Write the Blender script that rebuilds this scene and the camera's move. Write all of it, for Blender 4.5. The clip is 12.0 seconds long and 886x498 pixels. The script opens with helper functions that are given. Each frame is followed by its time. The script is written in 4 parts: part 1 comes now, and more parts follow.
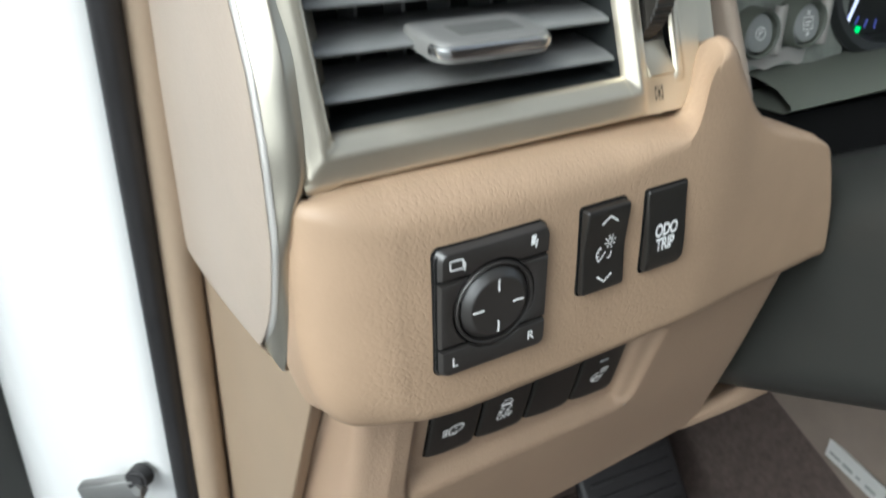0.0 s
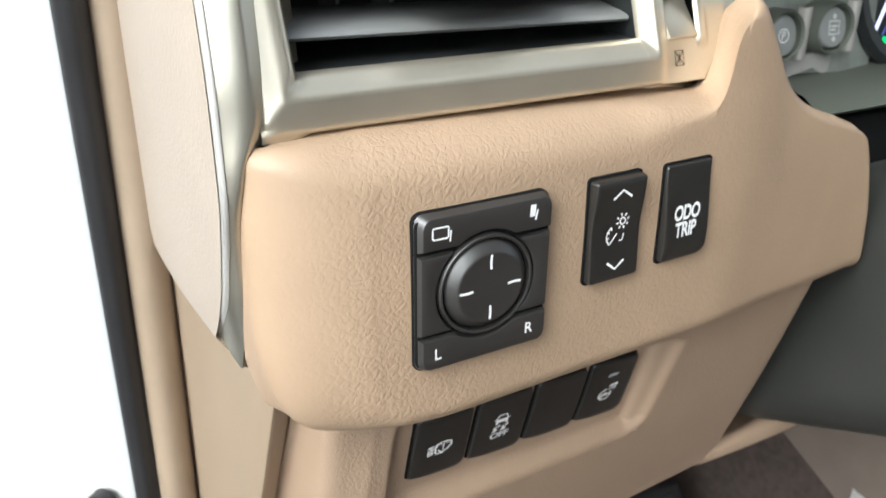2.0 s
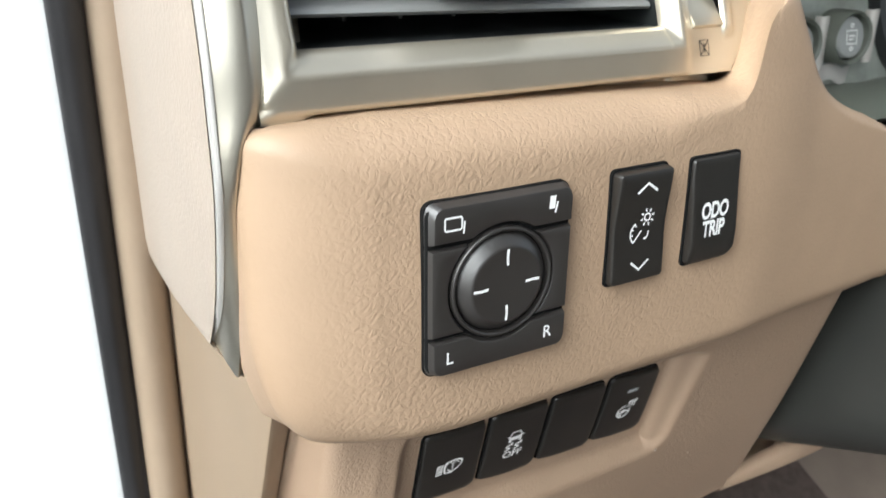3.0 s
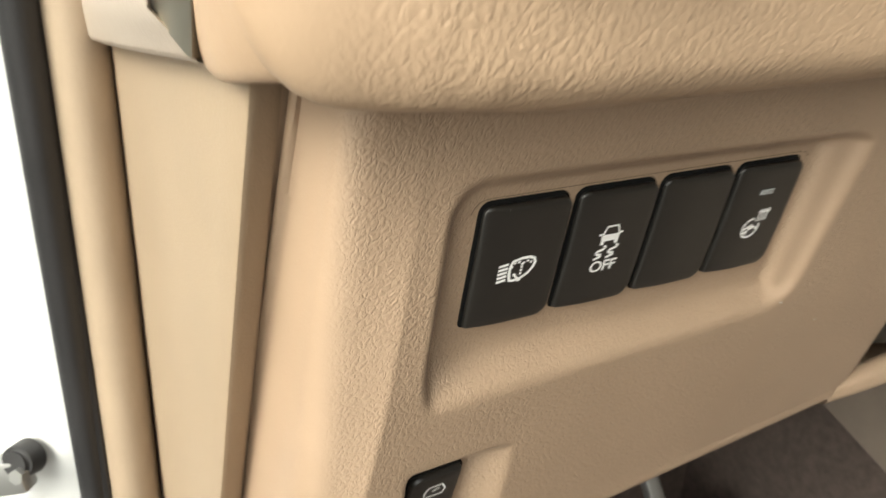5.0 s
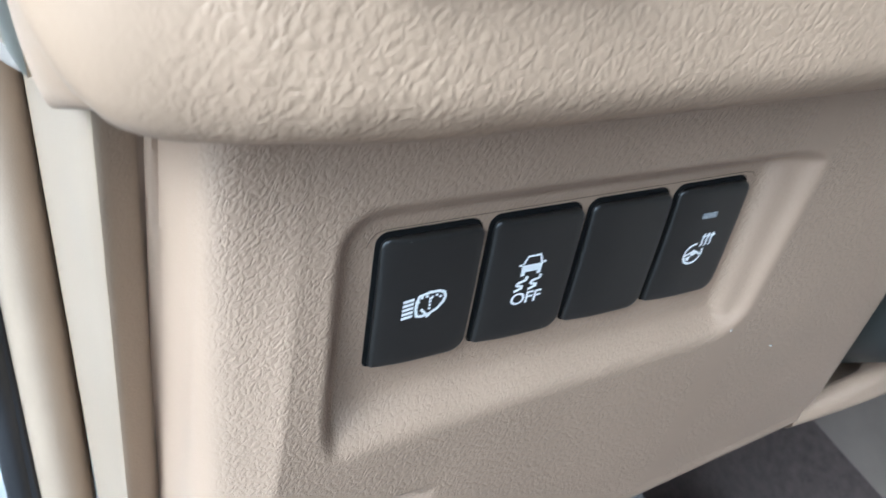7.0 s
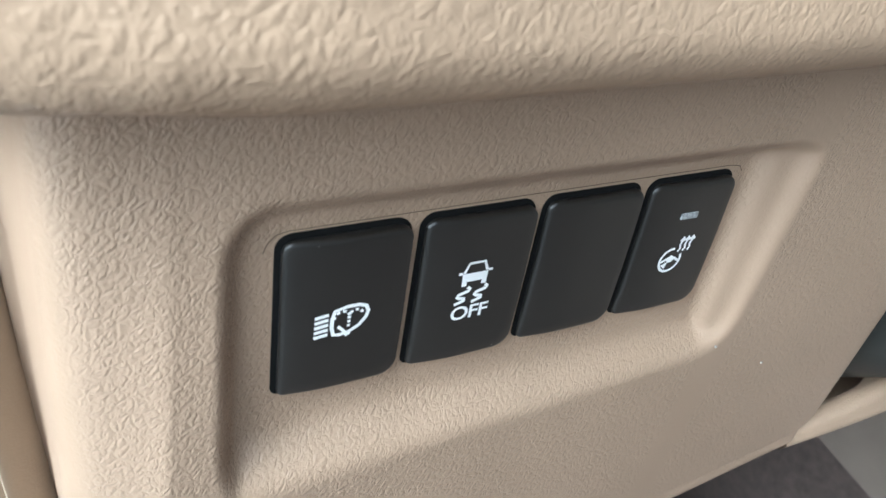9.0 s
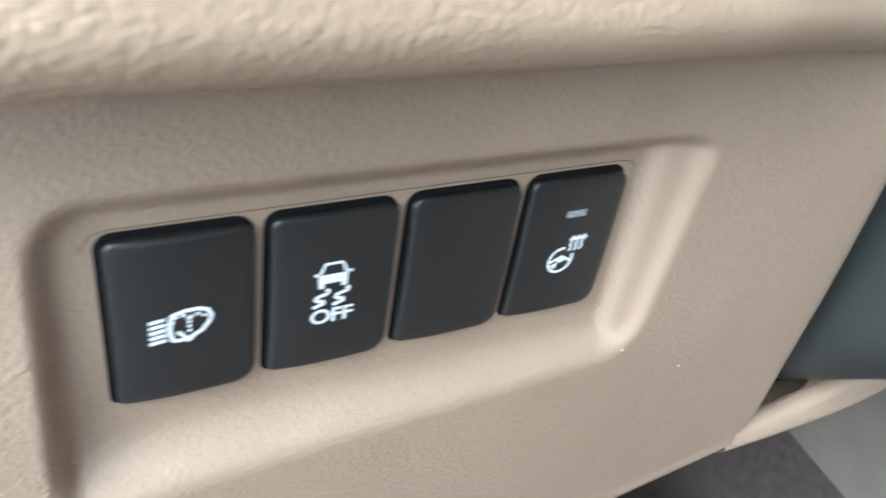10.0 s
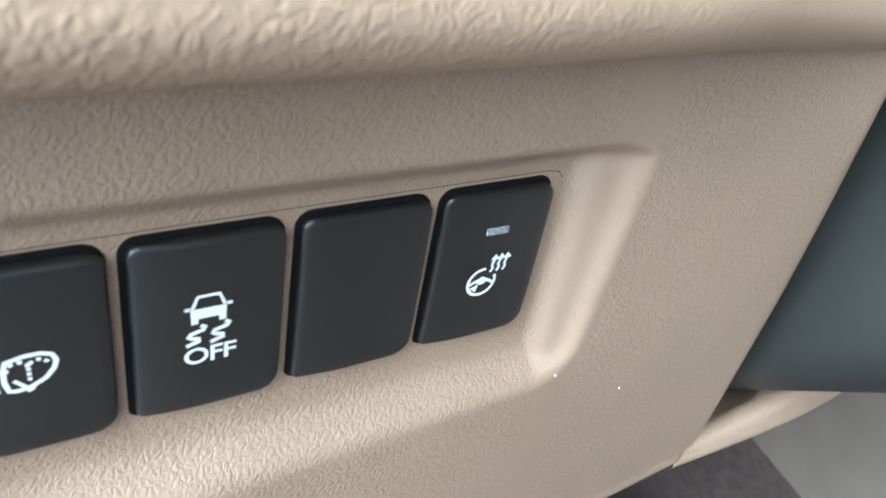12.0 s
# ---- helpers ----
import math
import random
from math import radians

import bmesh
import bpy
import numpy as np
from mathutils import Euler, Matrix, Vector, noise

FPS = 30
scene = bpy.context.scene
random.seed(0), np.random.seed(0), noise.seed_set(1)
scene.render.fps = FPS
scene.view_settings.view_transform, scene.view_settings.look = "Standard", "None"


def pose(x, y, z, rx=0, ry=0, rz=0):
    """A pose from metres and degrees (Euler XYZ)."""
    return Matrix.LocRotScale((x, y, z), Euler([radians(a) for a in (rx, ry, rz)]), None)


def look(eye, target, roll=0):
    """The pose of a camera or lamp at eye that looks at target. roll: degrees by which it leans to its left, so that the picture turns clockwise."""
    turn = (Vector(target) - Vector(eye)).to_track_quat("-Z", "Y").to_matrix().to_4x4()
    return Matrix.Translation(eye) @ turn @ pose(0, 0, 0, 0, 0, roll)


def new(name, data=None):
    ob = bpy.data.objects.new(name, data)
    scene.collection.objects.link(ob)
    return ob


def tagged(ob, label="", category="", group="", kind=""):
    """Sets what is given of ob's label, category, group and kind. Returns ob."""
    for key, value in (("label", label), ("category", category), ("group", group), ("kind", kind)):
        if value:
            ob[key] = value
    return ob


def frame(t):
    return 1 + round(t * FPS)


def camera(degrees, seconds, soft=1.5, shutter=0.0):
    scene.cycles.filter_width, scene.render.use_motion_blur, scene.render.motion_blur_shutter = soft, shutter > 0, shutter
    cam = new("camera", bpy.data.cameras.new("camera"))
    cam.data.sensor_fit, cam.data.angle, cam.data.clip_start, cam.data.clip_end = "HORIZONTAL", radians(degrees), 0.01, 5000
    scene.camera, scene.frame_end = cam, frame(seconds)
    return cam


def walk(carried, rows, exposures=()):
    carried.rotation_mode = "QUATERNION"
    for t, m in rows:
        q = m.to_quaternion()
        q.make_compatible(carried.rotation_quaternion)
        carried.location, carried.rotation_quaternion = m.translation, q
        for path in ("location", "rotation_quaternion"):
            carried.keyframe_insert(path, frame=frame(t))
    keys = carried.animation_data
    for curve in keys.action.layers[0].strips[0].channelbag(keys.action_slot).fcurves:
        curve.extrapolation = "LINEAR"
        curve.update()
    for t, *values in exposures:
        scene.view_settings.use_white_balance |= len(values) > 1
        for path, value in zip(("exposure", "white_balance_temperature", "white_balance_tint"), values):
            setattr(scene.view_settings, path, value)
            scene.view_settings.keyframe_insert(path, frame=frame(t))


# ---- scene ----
cam = camera(58.9, 12.0, shutter=0.5)
cam.data.dof.use_dof, cam.data.dof.focus_distance, cam.data.dof.aperture_fstop = True, 0.145, 42.0
PATH = [
    (0, (0.01869, -0.0005, 1.20375), (0.7658, 1.6149, 0.2915), -0.95),
    (0.5, (0.03079, 0.01886, 1.17807), (0.7922, 1.6351, 0.2791), -0.46),
    (1, (0.03062, 0.02637, 1.17909), (0.79, 1.647, 0.2865), -0.12),
    (1.5, (0.03609, 0.02131, 1.17573), (0.7797, 1.6648, 0.3121), -0.21),
    (2, (0.0318, 0.01521, 1.17413), (0.7847, 1.6859, 0.3731), 0.05),
    (2.5, (0.03215, 0.01919, 1.17081), (0.7916, 1.714, 0.4285), -0.14),
    (2.7, (0.03282, 0.02173, 1.16713), (0.7924, 1.7201, 0.4333), -0.08),
    (4.3, (0.03484, 0.0369, 1.12185), (0.799, 1.7516, 0.432), 0.03),
    (4.5, (0.03323, 0.04281, 1.10892), (0.8114, 1.7554, 0.4294), 0.14),
    (5, (0.04075, 0.07209, 1.07679), (0.8208, 1.7877, 0.4074), 0.24),
    (5.5, (0.05302, 0.09862, 1.07003), (0.8471, 1.8098, 0.4057), 0.18),
    (6, (0.06211, 0.09297, 1.0641), (0.8523, 1.8072, 0.403), 0.46),
    (6.5, (0.05887, 0.08675, 1.06924), (0.8419, 1.7988, 0.394), 0.59),
    (7, (0.06191, 0.07864, 1.07834), (0.8471, 1.7886, 0.4003), 0.51),
    (7.2, (0.06281, 0.07514, 1.08144), (0.8469, 1.7778, 0.3838), 0.51),
    (8.8, (0.08079, 0.09287, 1.06894), (0.876, 1.7994, 0.3941), 0.64),
    (9, (0.08083, 0.09338, 1.07164), (0.8687, 1.8021, 0.3937), 0.79),
    (9.5, (0.08619, 0.09575, 1.07075), (0.8683, 1.8049, 0.3874), 0.74),
    (10, (0.10219, 0.09056, 1.06986), (0.8934, 1.7963, 0.3882), 0.75),
    (10.5, (0.12005, 0.09312, 1.06856), (0.9398, 1.7827, 0.3806), 0.93),
    (11, (0.12097, 0.09814, 1.06691), (0.9715, 1.7721, 0.3783), 0.97),
    (11.5, (0.12051, 0.09929, 1.06907), (0.9839, 1.7639, 0.3735), 1.09),
    (12, (0.11659, 0.10097, 1.06909), (0.9891, 1.7595, 0.3706), 1.38),
]
EXPOSURES = [
    (0.0, 0.86, 5850, 1), (0.5, 1.22, 5950, 2), (1.0, 1.25, 6000, 3), (2.5, 1.30, 6000, 3), (4.5, 1.06, 6350, 5), (5.0, 1.56, 6850, 1), (5.3, 1.62, 6800, 1), (5.9, 1.88, 5050, 0), (7.0, 1.76, 4850, -1),
    (9.0, 1.92, 5250, -2), (9.5, 2.02, 5050, -2), (10.0, 2.30, 5050, -3), (10.5, 2.26, 5050, -3), (12.0, 2.24, 5050, -3),
]
walk(cam, [(t, look(eye, target, roll)) for t, eye, target, roll in PATH], EXPOSURES)


# ---- world and light: overcast day through the open driver's door ----
world = bpy.data.worlds.new("overcast_sky")
scene.world = world
world.use_nodes = True
wn = world.node_tree.nodes
sky = wn.new("ShaderNodeTexSky")
sky.sky_type, sky.sun_disc = "NISHITA", False
sky.sun_elevation, sky.sun_rotation = radians(39), radians(241)
sky.air_density, sky.dust_density, sky.ozone_density = 0.7, 4.0, 0.6
cloud = wn.new("ShaderNodeHueSaturation")  # cloud takes the blue out of the sky
cloud.inputs["Saturation"].default_value = 0.28
world.node_tree.links.new(sky.outputs[0], cloud.inputs["Color"])
world.node_tree.links.new(cloud.outputs[0], wn["Background"].inputs[0])
wn["Background"].inputs[1].default_value = 0.15
sun_data = bpy.data.lights.new("sun", "SUN")
sun_data.energy, sun_data.angle, sun_data.color = 0.80, radians(40), (1.0, 0.96, 0.92)
sun = new("sun", sun_data)
sun.matrix_world = look((-5.2, -2.9, 5.9), (0, 0, 1))


# ---- materials ----
def material(name, colour, rough=0.5, metal=0.0, spec=0.5):
    m = bpy.data.materials.new(name)
    m.use_nodes = True
    b = m.node_tree.nodes["Principled BSDF"]
    b.inputs["Base Color"].default_value = (*colour, 1)
    b.inputs["Roughness"].default_value = rough
    b.inputs["Metallic"].default_value = metal
    b.inputs["Specular IOR Level"].default_value = spec
    return m


def node(m, kind, **values):
    n = m.node_tree.nodes.new(kind)
    for key, value in values.items():
        n.inputs[key].default_value = value
    return n


def wire(m, a, b):
    m.node_tree.links.new(a, b)


def vary(m, colour, amount, scale, rough=0.0):
    """Large soft change of tone over a surface, and of its gloss."""
    b = m.node_tree.nodes["Principled BSDF"]
    co = node(m, "ShaderNodeTexCoord")
    big = node(m, "ShaderNodeTexNoise", Scale=scale, Detail=5.0, Roughness=0.6)
    wire(m, co.outputs["Object"], big.inputs["Vector"])
    ramp = m.node_tree.nodes.new("ShaderNodeValToRGB")
    ramp.color_ramp.elements[0].position, ramp.color_ramp.elements[1].position = 0.3, 0.7
    ramp.color_ramp.elements[0].color = (*[c * (1 - amount) for c in colour], 1)
    ramp.color_ramp.elements[1].color = (*[min(1, c * (1 + amount)) for c in colour], 1)
    wire(m, big.outputs["Fac"], ramp.inputs["Fac"])
    wire(m, ramp.outputs["Color"], b.inputs["Base Color"])
    if rough:
        r = b.inputs["Roughness"].default_value
        mr = node(m, "ShaderNodeMapRange")
        mr.inputs["To Min"].default_value, mr.inputs["To Max"].default_value = r - rough, r + rough
        wire(m, big.outputs["Fac"], mr.inputs["Value"])
        wire(m, mr.outputs["Result"], b.inputs["Roughness"])
    return co, b


def fine_bump(m, co, b, scale, distance, strength=1.0):
    grain = node(m, "ShaderNodeTexNoise", Scale=scale, Detail=3.0)
    wire(m, co.outputs["Object"], grain.inputs["Vector"])
    bump = node(m, "ShaderNodeBump", Strength=strength, Distance=distance)
    wire(m, grain.outputs["Fac"], bump.inputs["Height"])
    wire(m, bump.outputs["Normal"], b.inputs["Normal"])


def grained(name, colour, cell, depth, rough, long=0.75, plain=(), band=None, gloss=0.7):
    """Leather-grained soft plastic: flat pads with wandering creases between them, and an uneven fine grain."""
    m = material(name, colour, rough, spec=gloss)
    co, b = vary(m, colour, 0.05, 45.0, 0.05)
    warp = node(m, "ShaderNodeTexNoise", Scale=0.55 / cell, Detail=1.0)
    wire(m, co.outputs["Object"], warp.inputs["Vector"])
    shift = node(m, "ShaderNodeVectorMath")
    shift.operation = "SCALE"
    shift.inputs["Scale"].default_value = cell * 0.9
    wire(m, warp.outputs["Color"], shift.inputs[0])
    add = node(m, "ShaderNodeVectorMath")
    add.operation = "ADD"
    wire(m, co.outputs["Object"], add.inputs[0])
    wire(m, shift.outputs["Vector"], add.inputs[1])
    turn = node(m, "ShaderNodeVectorRotate", Angle=radians(-32))
    turn.rotation_type = "Y_AXIS"
    wire(m, add.outputs["Vector"], turn.inputs["Vector"])
    stretch = node(m, "ShaderNodeVectorMath")
    stretch.operation = "MULTIPLY"
    stretch.inputs[1].default_value = (1.0, 0.8, long)
    wire(m, turn.outputs["Vector"], stretch.inputs[0])
    last = None
    for scale, wide, share in ((1.0, 0.32, 0.6), (1.9, 0.38, 0.4)):  # two nets of creases round flat pads
        net = node(m, "ShaderNodeTexVoronoi", Scale=scale / cell)
        net.feature = "DISTANCE_TO_EDGE"
        wire(m, stretch.outputs["Vector"], net.inputs["Vector"])
        pad = node(m, "ShaderNodeMapRange")
        pad.interpolation_type = "SMOOTHSTEP"
        pad.inputs["From Min"].default_value, pad.inputs["From Max"].default_value = 0.0, wide
        pad.inputs["To Max"].default_value = share
        wire(m, net.outputs["Distance"], pad.inputs["Value"])
        if last:
            both = node(m, "ShaderNodeMath")
            wire(m, last, both.inputs[0])
            wire(m, pad.outputs["Result"], both.inputs[1])
            last = both.outputs["Value"]
        else:
            last = pad.outputs["Result"]
    sway = node(m, "ShaderNodeTexNoise", Scale=0.9 / cell, Detail=4.0, Roughness=0.62)
    wire(m, stretch.outputs["Vector"], sway.inputs["Vector"])
    mix = node(m, "ShaderNodeMath")
    mix.operation = "MULTIPLY_ADD"
    mix.inputs[1].default_value = 0.9
    wire(m, sway.outputs["Fac"], mix.inputs[0])
    wire(m, last, mix.inputs[2])
    bump = node(m, "ShaderNodeBump", Strength=1.0, Distance=depth)
    wire(m, mix.outputs["Value"], bump.inputs["Height"])
    wire(m, bump.outputs["Normal"], b.inputs["Normal"])
    if plain:  # the grain runs out along x: (from, to, strength there)
        axis = node(m, "ShaderNodeSeparateXYZ")
        wire(m, co.outputs["Object"], axis.inputs[0])
        last = None
        for a, c, least in plain:
            f = node(m, "ShaderNodeMapRange")
            f.interpolation_type = "SMOOTHSTEP"
            f.inputs["From Min"].default_value, f.inputs["From Max"].default_value = min(a, c), max(a, c)
            f.inputs["To Min"].default_value, f.inputs["To Max"].default_value = (1.0, least) if c > a else (least, 1.0)
            wire(m, axis.outputs["X"], f.inputs["Value"])
            if last:
                both = node(m, "ShaderNodeMath")
                both.operation = "MULTIPLY"
                wire(m, last, both.inputs[0])
                wire(m, f.outputs["Result"], both.inputs[1])
                last = both.outputs["Value"]
            else:
                last = f.outputs["Result"]
        if band:  # a plain strip: (middle, half width, strength there)
            off = node(m, "ShaderNodeMath")
            off.operation = "SUBTRACT"
            off.inputs[1].default_value = band[0]
            wire(m, axis.outputs["X"], off.inputs[0])
            size = node(m, "ShaderNodeMath")
            size.operation = "ABSOLUTE"
            wire(m, off.outputs["Value"], size.inputs[0])
            f = node(m, "ShaderNodeMapRange")
            f.interpolation_type = "SMOOTHSTEP"
            f.inputs["From Min"].default_value, f.inputs["From Max"].default_value = band[1] * 0.6, band[1] * 1.3
            f.inputs["To Min"].default_value = band[2]
            wire(m, size.outputs["Value"], f.inputs["Value"])
            both = node(m, "ShaderNodeMath")
            both.operation = "MULTIPLY"
            wire(m, last, both.inputs[0])
            wire(m, f.outputs["Result"], both.inputs[1])
            last = both.outputs["Value"]
        wire(m, last, bump.inputs["Strength"])
    return m


BEIGE = (0.400, 0.280, 0.185)
M_LEATHER = grained("tan_grained_vinyl", BEIGE, 0.0019, 0.00011, 0.5, 0.75, ((0.080, 0.064, 0.25), (0.158, 0.190, 0.4)), gloss=0.5)
M_KNEE = grained("tan_grained_plastic", (0.350, 0.246, 0.168), 0.00112, 0.00010, 0.46, 0.6, ((0.0770, 0.0725, 0.12),), (0.1945, 0.0050, 0.2), 0.75)
M_TRIM = grained("tan_trim_plastic", (0.44, 0.355, 0.278), 0.0017, 0.00008, 0.5)
M_SIDE = grained("tan_smooth_plastic", (0.305, 0.228, 0.156), 0.0011, 0.00003, 0.5)
# paler than the panels: the light on the end cap is in its colour
M_CAP = grained("lit_tan_end_vinyl", (0.43, 0.355, 0.288), 0.0019, 0.00008, 0.40, gloss=0.9)
M_PILLAR = grained("tan_pillar_plastic", (0.345, 0.262, 0.186), 0.0014, 0.00003, 0.5)
M_BLACK = material("black_key_plastic", (0.0150, 0.0134, 0.0115), 0.40, spec=0.75)
co, b = vary(M_BLACK, (0.0150, 0.0134, 0.0115), 0.15, 60.0, 0.05)
fine_bump(M_BLACK, co, b, 5000.0, 0.00003)
M_CHARCOAL = material("charcoal_switch_plastic", (0.026, 0.023, 0.021), 0.39, spec=1.0)
co, b = vary(M_CHARCOAL, (0.026, 0.023, 0.021), 0.1, 60.0, 0.05)
fine_bump(M_CHARCOAL, co, b, 6000.0, 0.00003)
# near-black that puts the shade of gaps and recesses into colour
M_PIT = material("black_gap_shade", (0.008, 0.008, 0.008), 0.8, spec=0.1)
# black louvres raised to grey: their sheen is put into the colour
M_SLAT = material("louvre_plastic_sheen", (0.20, 0.20, 0.195), 0.42, spec=1.0)
co, b = vary(M_SLAT, (0.20, 0.20, 0.195), 0.15, 50.0, 0.05)
fine_bump(M_SLAT, co, b, 4000.0, 0.00003)
M_WHITE = material("white_symbol_ink", (0.85, 0.85, 0.84), 0.5)
M_SEAM = material("dark_tan_groove_shade", (0.09, 0.062, 0.042), 0.8)
M_CHAMPAGNE = material("champagne_metallic_paint", (0.64, 0.585, 0.475), 0.36, 0.8)
co, b = vary(M_CHAMPAGNE, (0.64, 0.585, 0.475), 0.05, 40.0, 0.06)
fine_bump(M_CHAMPAGNE, co, b, 4500.0, 0.00002)
M_SILVER = material("silver_line", (0.50, 0.48, 0.45), 0.45, 0.3)
# the frame's paint again, darker: the strip's shade is in the colour
M_STRIP = material("champagne_paint_shaded", (0.52, 0.485, 0.405), 0.36, 0.85)
co, b = vary(M_STRIP, (0.52, 0.485, 0.405), 0.05, 40.0, 0.06)
fine_bump(M_STRIP, co, b, 4500.0, 0.00002)
M_CHROME = material("chrome", (0.78, 0.78, 0.78), 0.22, 1.0)
M_COLUMN = material("dark_grey_column_plastic", (0.028, 0.0285, 0.0255), 0.5)
co, b = vary(M_COLUMN, (0.028, 0.0285, 0.0255), 0.12, 30.0, 0.05)
fine_bump(M_COLUMN, co, b, 2500.0, 0.00008)
M_RUBBER = material("black_seal_rubber", (0.018, 0.017, 0.018), 0.55)
co, b = vary(M_RUBBER, (0.018, 0.017, 0.018), 0.2, 50.0, 0.08)
fine_bump(M_RUBBER, co, b, 1800.0, 0.0001)
M_PAINT = material("white_body_paint", (0.81, 0.80, 0.775), 0.25)
vary(M_PAINT, (0.82, 0.82, 0.81), 0.02, 20.0, 0.05)
M_CARPET = material("brown_carpet", (0.088, 0.068, 0.06), 0.95, spec=0.1)
co, b = vary(M_CARPET, (0.088, 0.068, 0.06), 0.22, 120.0)
fine_bump(M_CARPET, co, b, 900.0, 0.002)
M_CONSOLE = material("brown_console_plastic", (0.150, 0.120, 0.098), 0.6)
co, b = vary(M_CONSOLE, (0.150, 0.120, 0.098), 0.1, 30.0, 0.05)
fine_bump(M_CONSOLE, co, b, 1500.0, 0.0001)
# ceiling cloth greyed down, with its shade put into the colour
M_LINING = material("dimmed_ceiling_cloth", (0.30, 0.27, 0.23), 0.9)
co, b = vary(M_LINING, (0.30, 0.27, 0.23), 0.06, 60.0)
fine_bump(M_LINING, co, b, 1200.0, 0.0006)
# unseen ground: this grey only sets how much light bounces up
M_GROUND = material("grey_bounce_ground", (0.13, 0.125, 0.12), 0.85)
co, b = vary(M_GROUND, (0.13, 0.125, 0.12), 0.2, 3.0, 0.05)
fine_bump(M_GROUND, co, b, 90.0, 0.004)
M_METAL = material("grey_zinc_metal", (0.35, 0.35, 0.34), 0.4, 0.8)
M_METER = material("dark_meter_plastic", (0.02, 0.022, 0.022), 0.35)
M_ALU = material("silver_label_foil", (0.7, 0.7, 0.68), 0.35, 0.5)
M_LEDGE = material("grey_ledge_plastic", (0.13, 0.14, 0.118), 0.5)
# pale tone carries the glare of the glass over the buttons
M_PLATE = material("grey_green_glare_plate", (0.48, 0.51, 0.46), 0.35, 0.3)
vary(M_PLATE, (0.33, 0.35, 0.31), 0.3, 60.0, 0.1)
M_DUST = material("pale_dust", (0.5, 0.47, 0.43), 0.8)
M_INLAY = material("dark_grey_inlay", (0.13, 0.128, 0.122), 0.5)
M_KNOB = material("grey_knob_plastic", (0.21, 0.205, 0.195), 0.45)
M_BUTTON = material("grey_button_plastic", (0.3, 0.31, 0.3), 0.45)


def glowing(name, colour, strength):
    m = material(name, colour, 0.4)
    b = m.node_tree.nodes["Principled BSDF"]
    b.inputs["Emission Color"].default_value = (*colour, 1)
    b.inputs["Emission Strength"].default_value = strength
    return m


M_NEEDLE = glowing("lit_needle", (0.75, 0.8, 1.0), 0.55)
M_GREEN = glowing("lit_green", (0.02, 0.7, 0.15), 0.7)
M_MAGENTA = glowing("lit_magenta", (0.5, 0.04, 0.45), 0.16)
M_BLUE = glowing("lit_blue", (0.12, 0.15, 0.6), 0.32)


# ---- helpers ----
def mesh_ob(name, bm, mat, parent=None, label="", sharp=35):
    me = bpy.data.meshes.new(name)
    bmesh.ops.recalc_face_normals(bm, faces=bm.faces)
    if any(e.is_boundary for e in bm.edges):
        out = Vector((-0.4, -1.0, 0.2))
        if sum(f.normal.dot(out) * f.calc_area() for f in bm.faces) < 0:
            bmesh.ops.reverse_faces(bm, faces=bm.faces)
    bm.to_mesh(me)
    bm.free()
    me.polygons.foreach_set("use_smooth", [True] * len(me.polygons))
    me.set_sharp_from_angle(angle=radians(sharp))
    me.materials.append(mat)
    ob = new(name, me)
    if parent:
        ob.parent = parent
        ob.matrix_parent_inverse = parent.matrix_world.inverted()
    if label:
        ob["label"] = label
    return ob


def part(name, bm, mat, parent, label="", sharp=35):
    return mesh_ob(name, bm, mat, parent, label, sharp)


def thing(name, place, label, category, group="", kind=""):
    """An Empty at the base of a thing."""
    e = new(name)
    e.location = place
    e.empty_display_size = 0.01
    bpy.context.view_layer.update()
    return tagged(e, label, category, group, kind)


def sheet(rows, close=False, keep=None):
    """A mesh from rows of points, row by row."""
    bm = bmesh.new()
    vs = [[bm.verts.new(p) for p in r] for r in rows]
    for i in range(len(vs) - 1):
        n = len(vs[i])
        for j in range(n if close else n - 1):
            if keep and not keep(i, j):
                continue
            k = (j + 1) % n
            bm.faces.new((vs[i][j], vs[i][k], vs[i + 1][k], vs[i + 1][j]))
    if keep:
        bmesh.ops.delete(bm, geom=[v for v in bm.verts if not v.link_faces], context="VERTS")
    return bm


def loft(rings, cap_a=True, cap_b=True):
    bm = sheet(rings, close=True)
    bm.verts.ensure_lookup_table()
    n = len(rings[0])
    if cap_a:
        bm.faces.new([bm.verts[k] for k in range(n)])
    if cap_b:
        m0 = n * (len(rings) - 1)
        bm.faces.new([bm.verts[m0 + k] for k in reversed(range(n))])
    return bm


def box(x0, x1, y0, y1, z0, z1, bevel=0.0, segments=2):
    bm = bmesh.new()
    bmesh.ops.create_cube(bm, size=1.0)
    for v in bm.verts:
        v.co = Vector(((x0 + x1) / 2 + v.co.x * (x1 - x0), (y0 + y1) / 2 + v.co.y * (y1 - y0), (z0 + z1) / 2 + v.co.z * (z1 - z0)))
    if bevel:
        bmesh.ops.bevel(bm, geom=list(bm.edges), offset=bevel, segments=segments, profile=0.5, affect="EDGES")
    return bm


def moved(bm, m):
    bm.transform(m)
    return bm


def axes(origin, right, up):
    """Local frame of a face: x to the right on it, y up on it, z out of it."""
    x = Vector(right).normalized()
    z = x.cross(Vector(up)).normalized()
    y = z.cross(x)
    m = Matrix((x, y, z)).transposed().to_4x4()
    m.translation = origin
    return m


def smooth(a, b, v):
    t = min(1.0, max(0.0, (v - a) / (b - a)))
    return t * t * (3 - 2 * t)


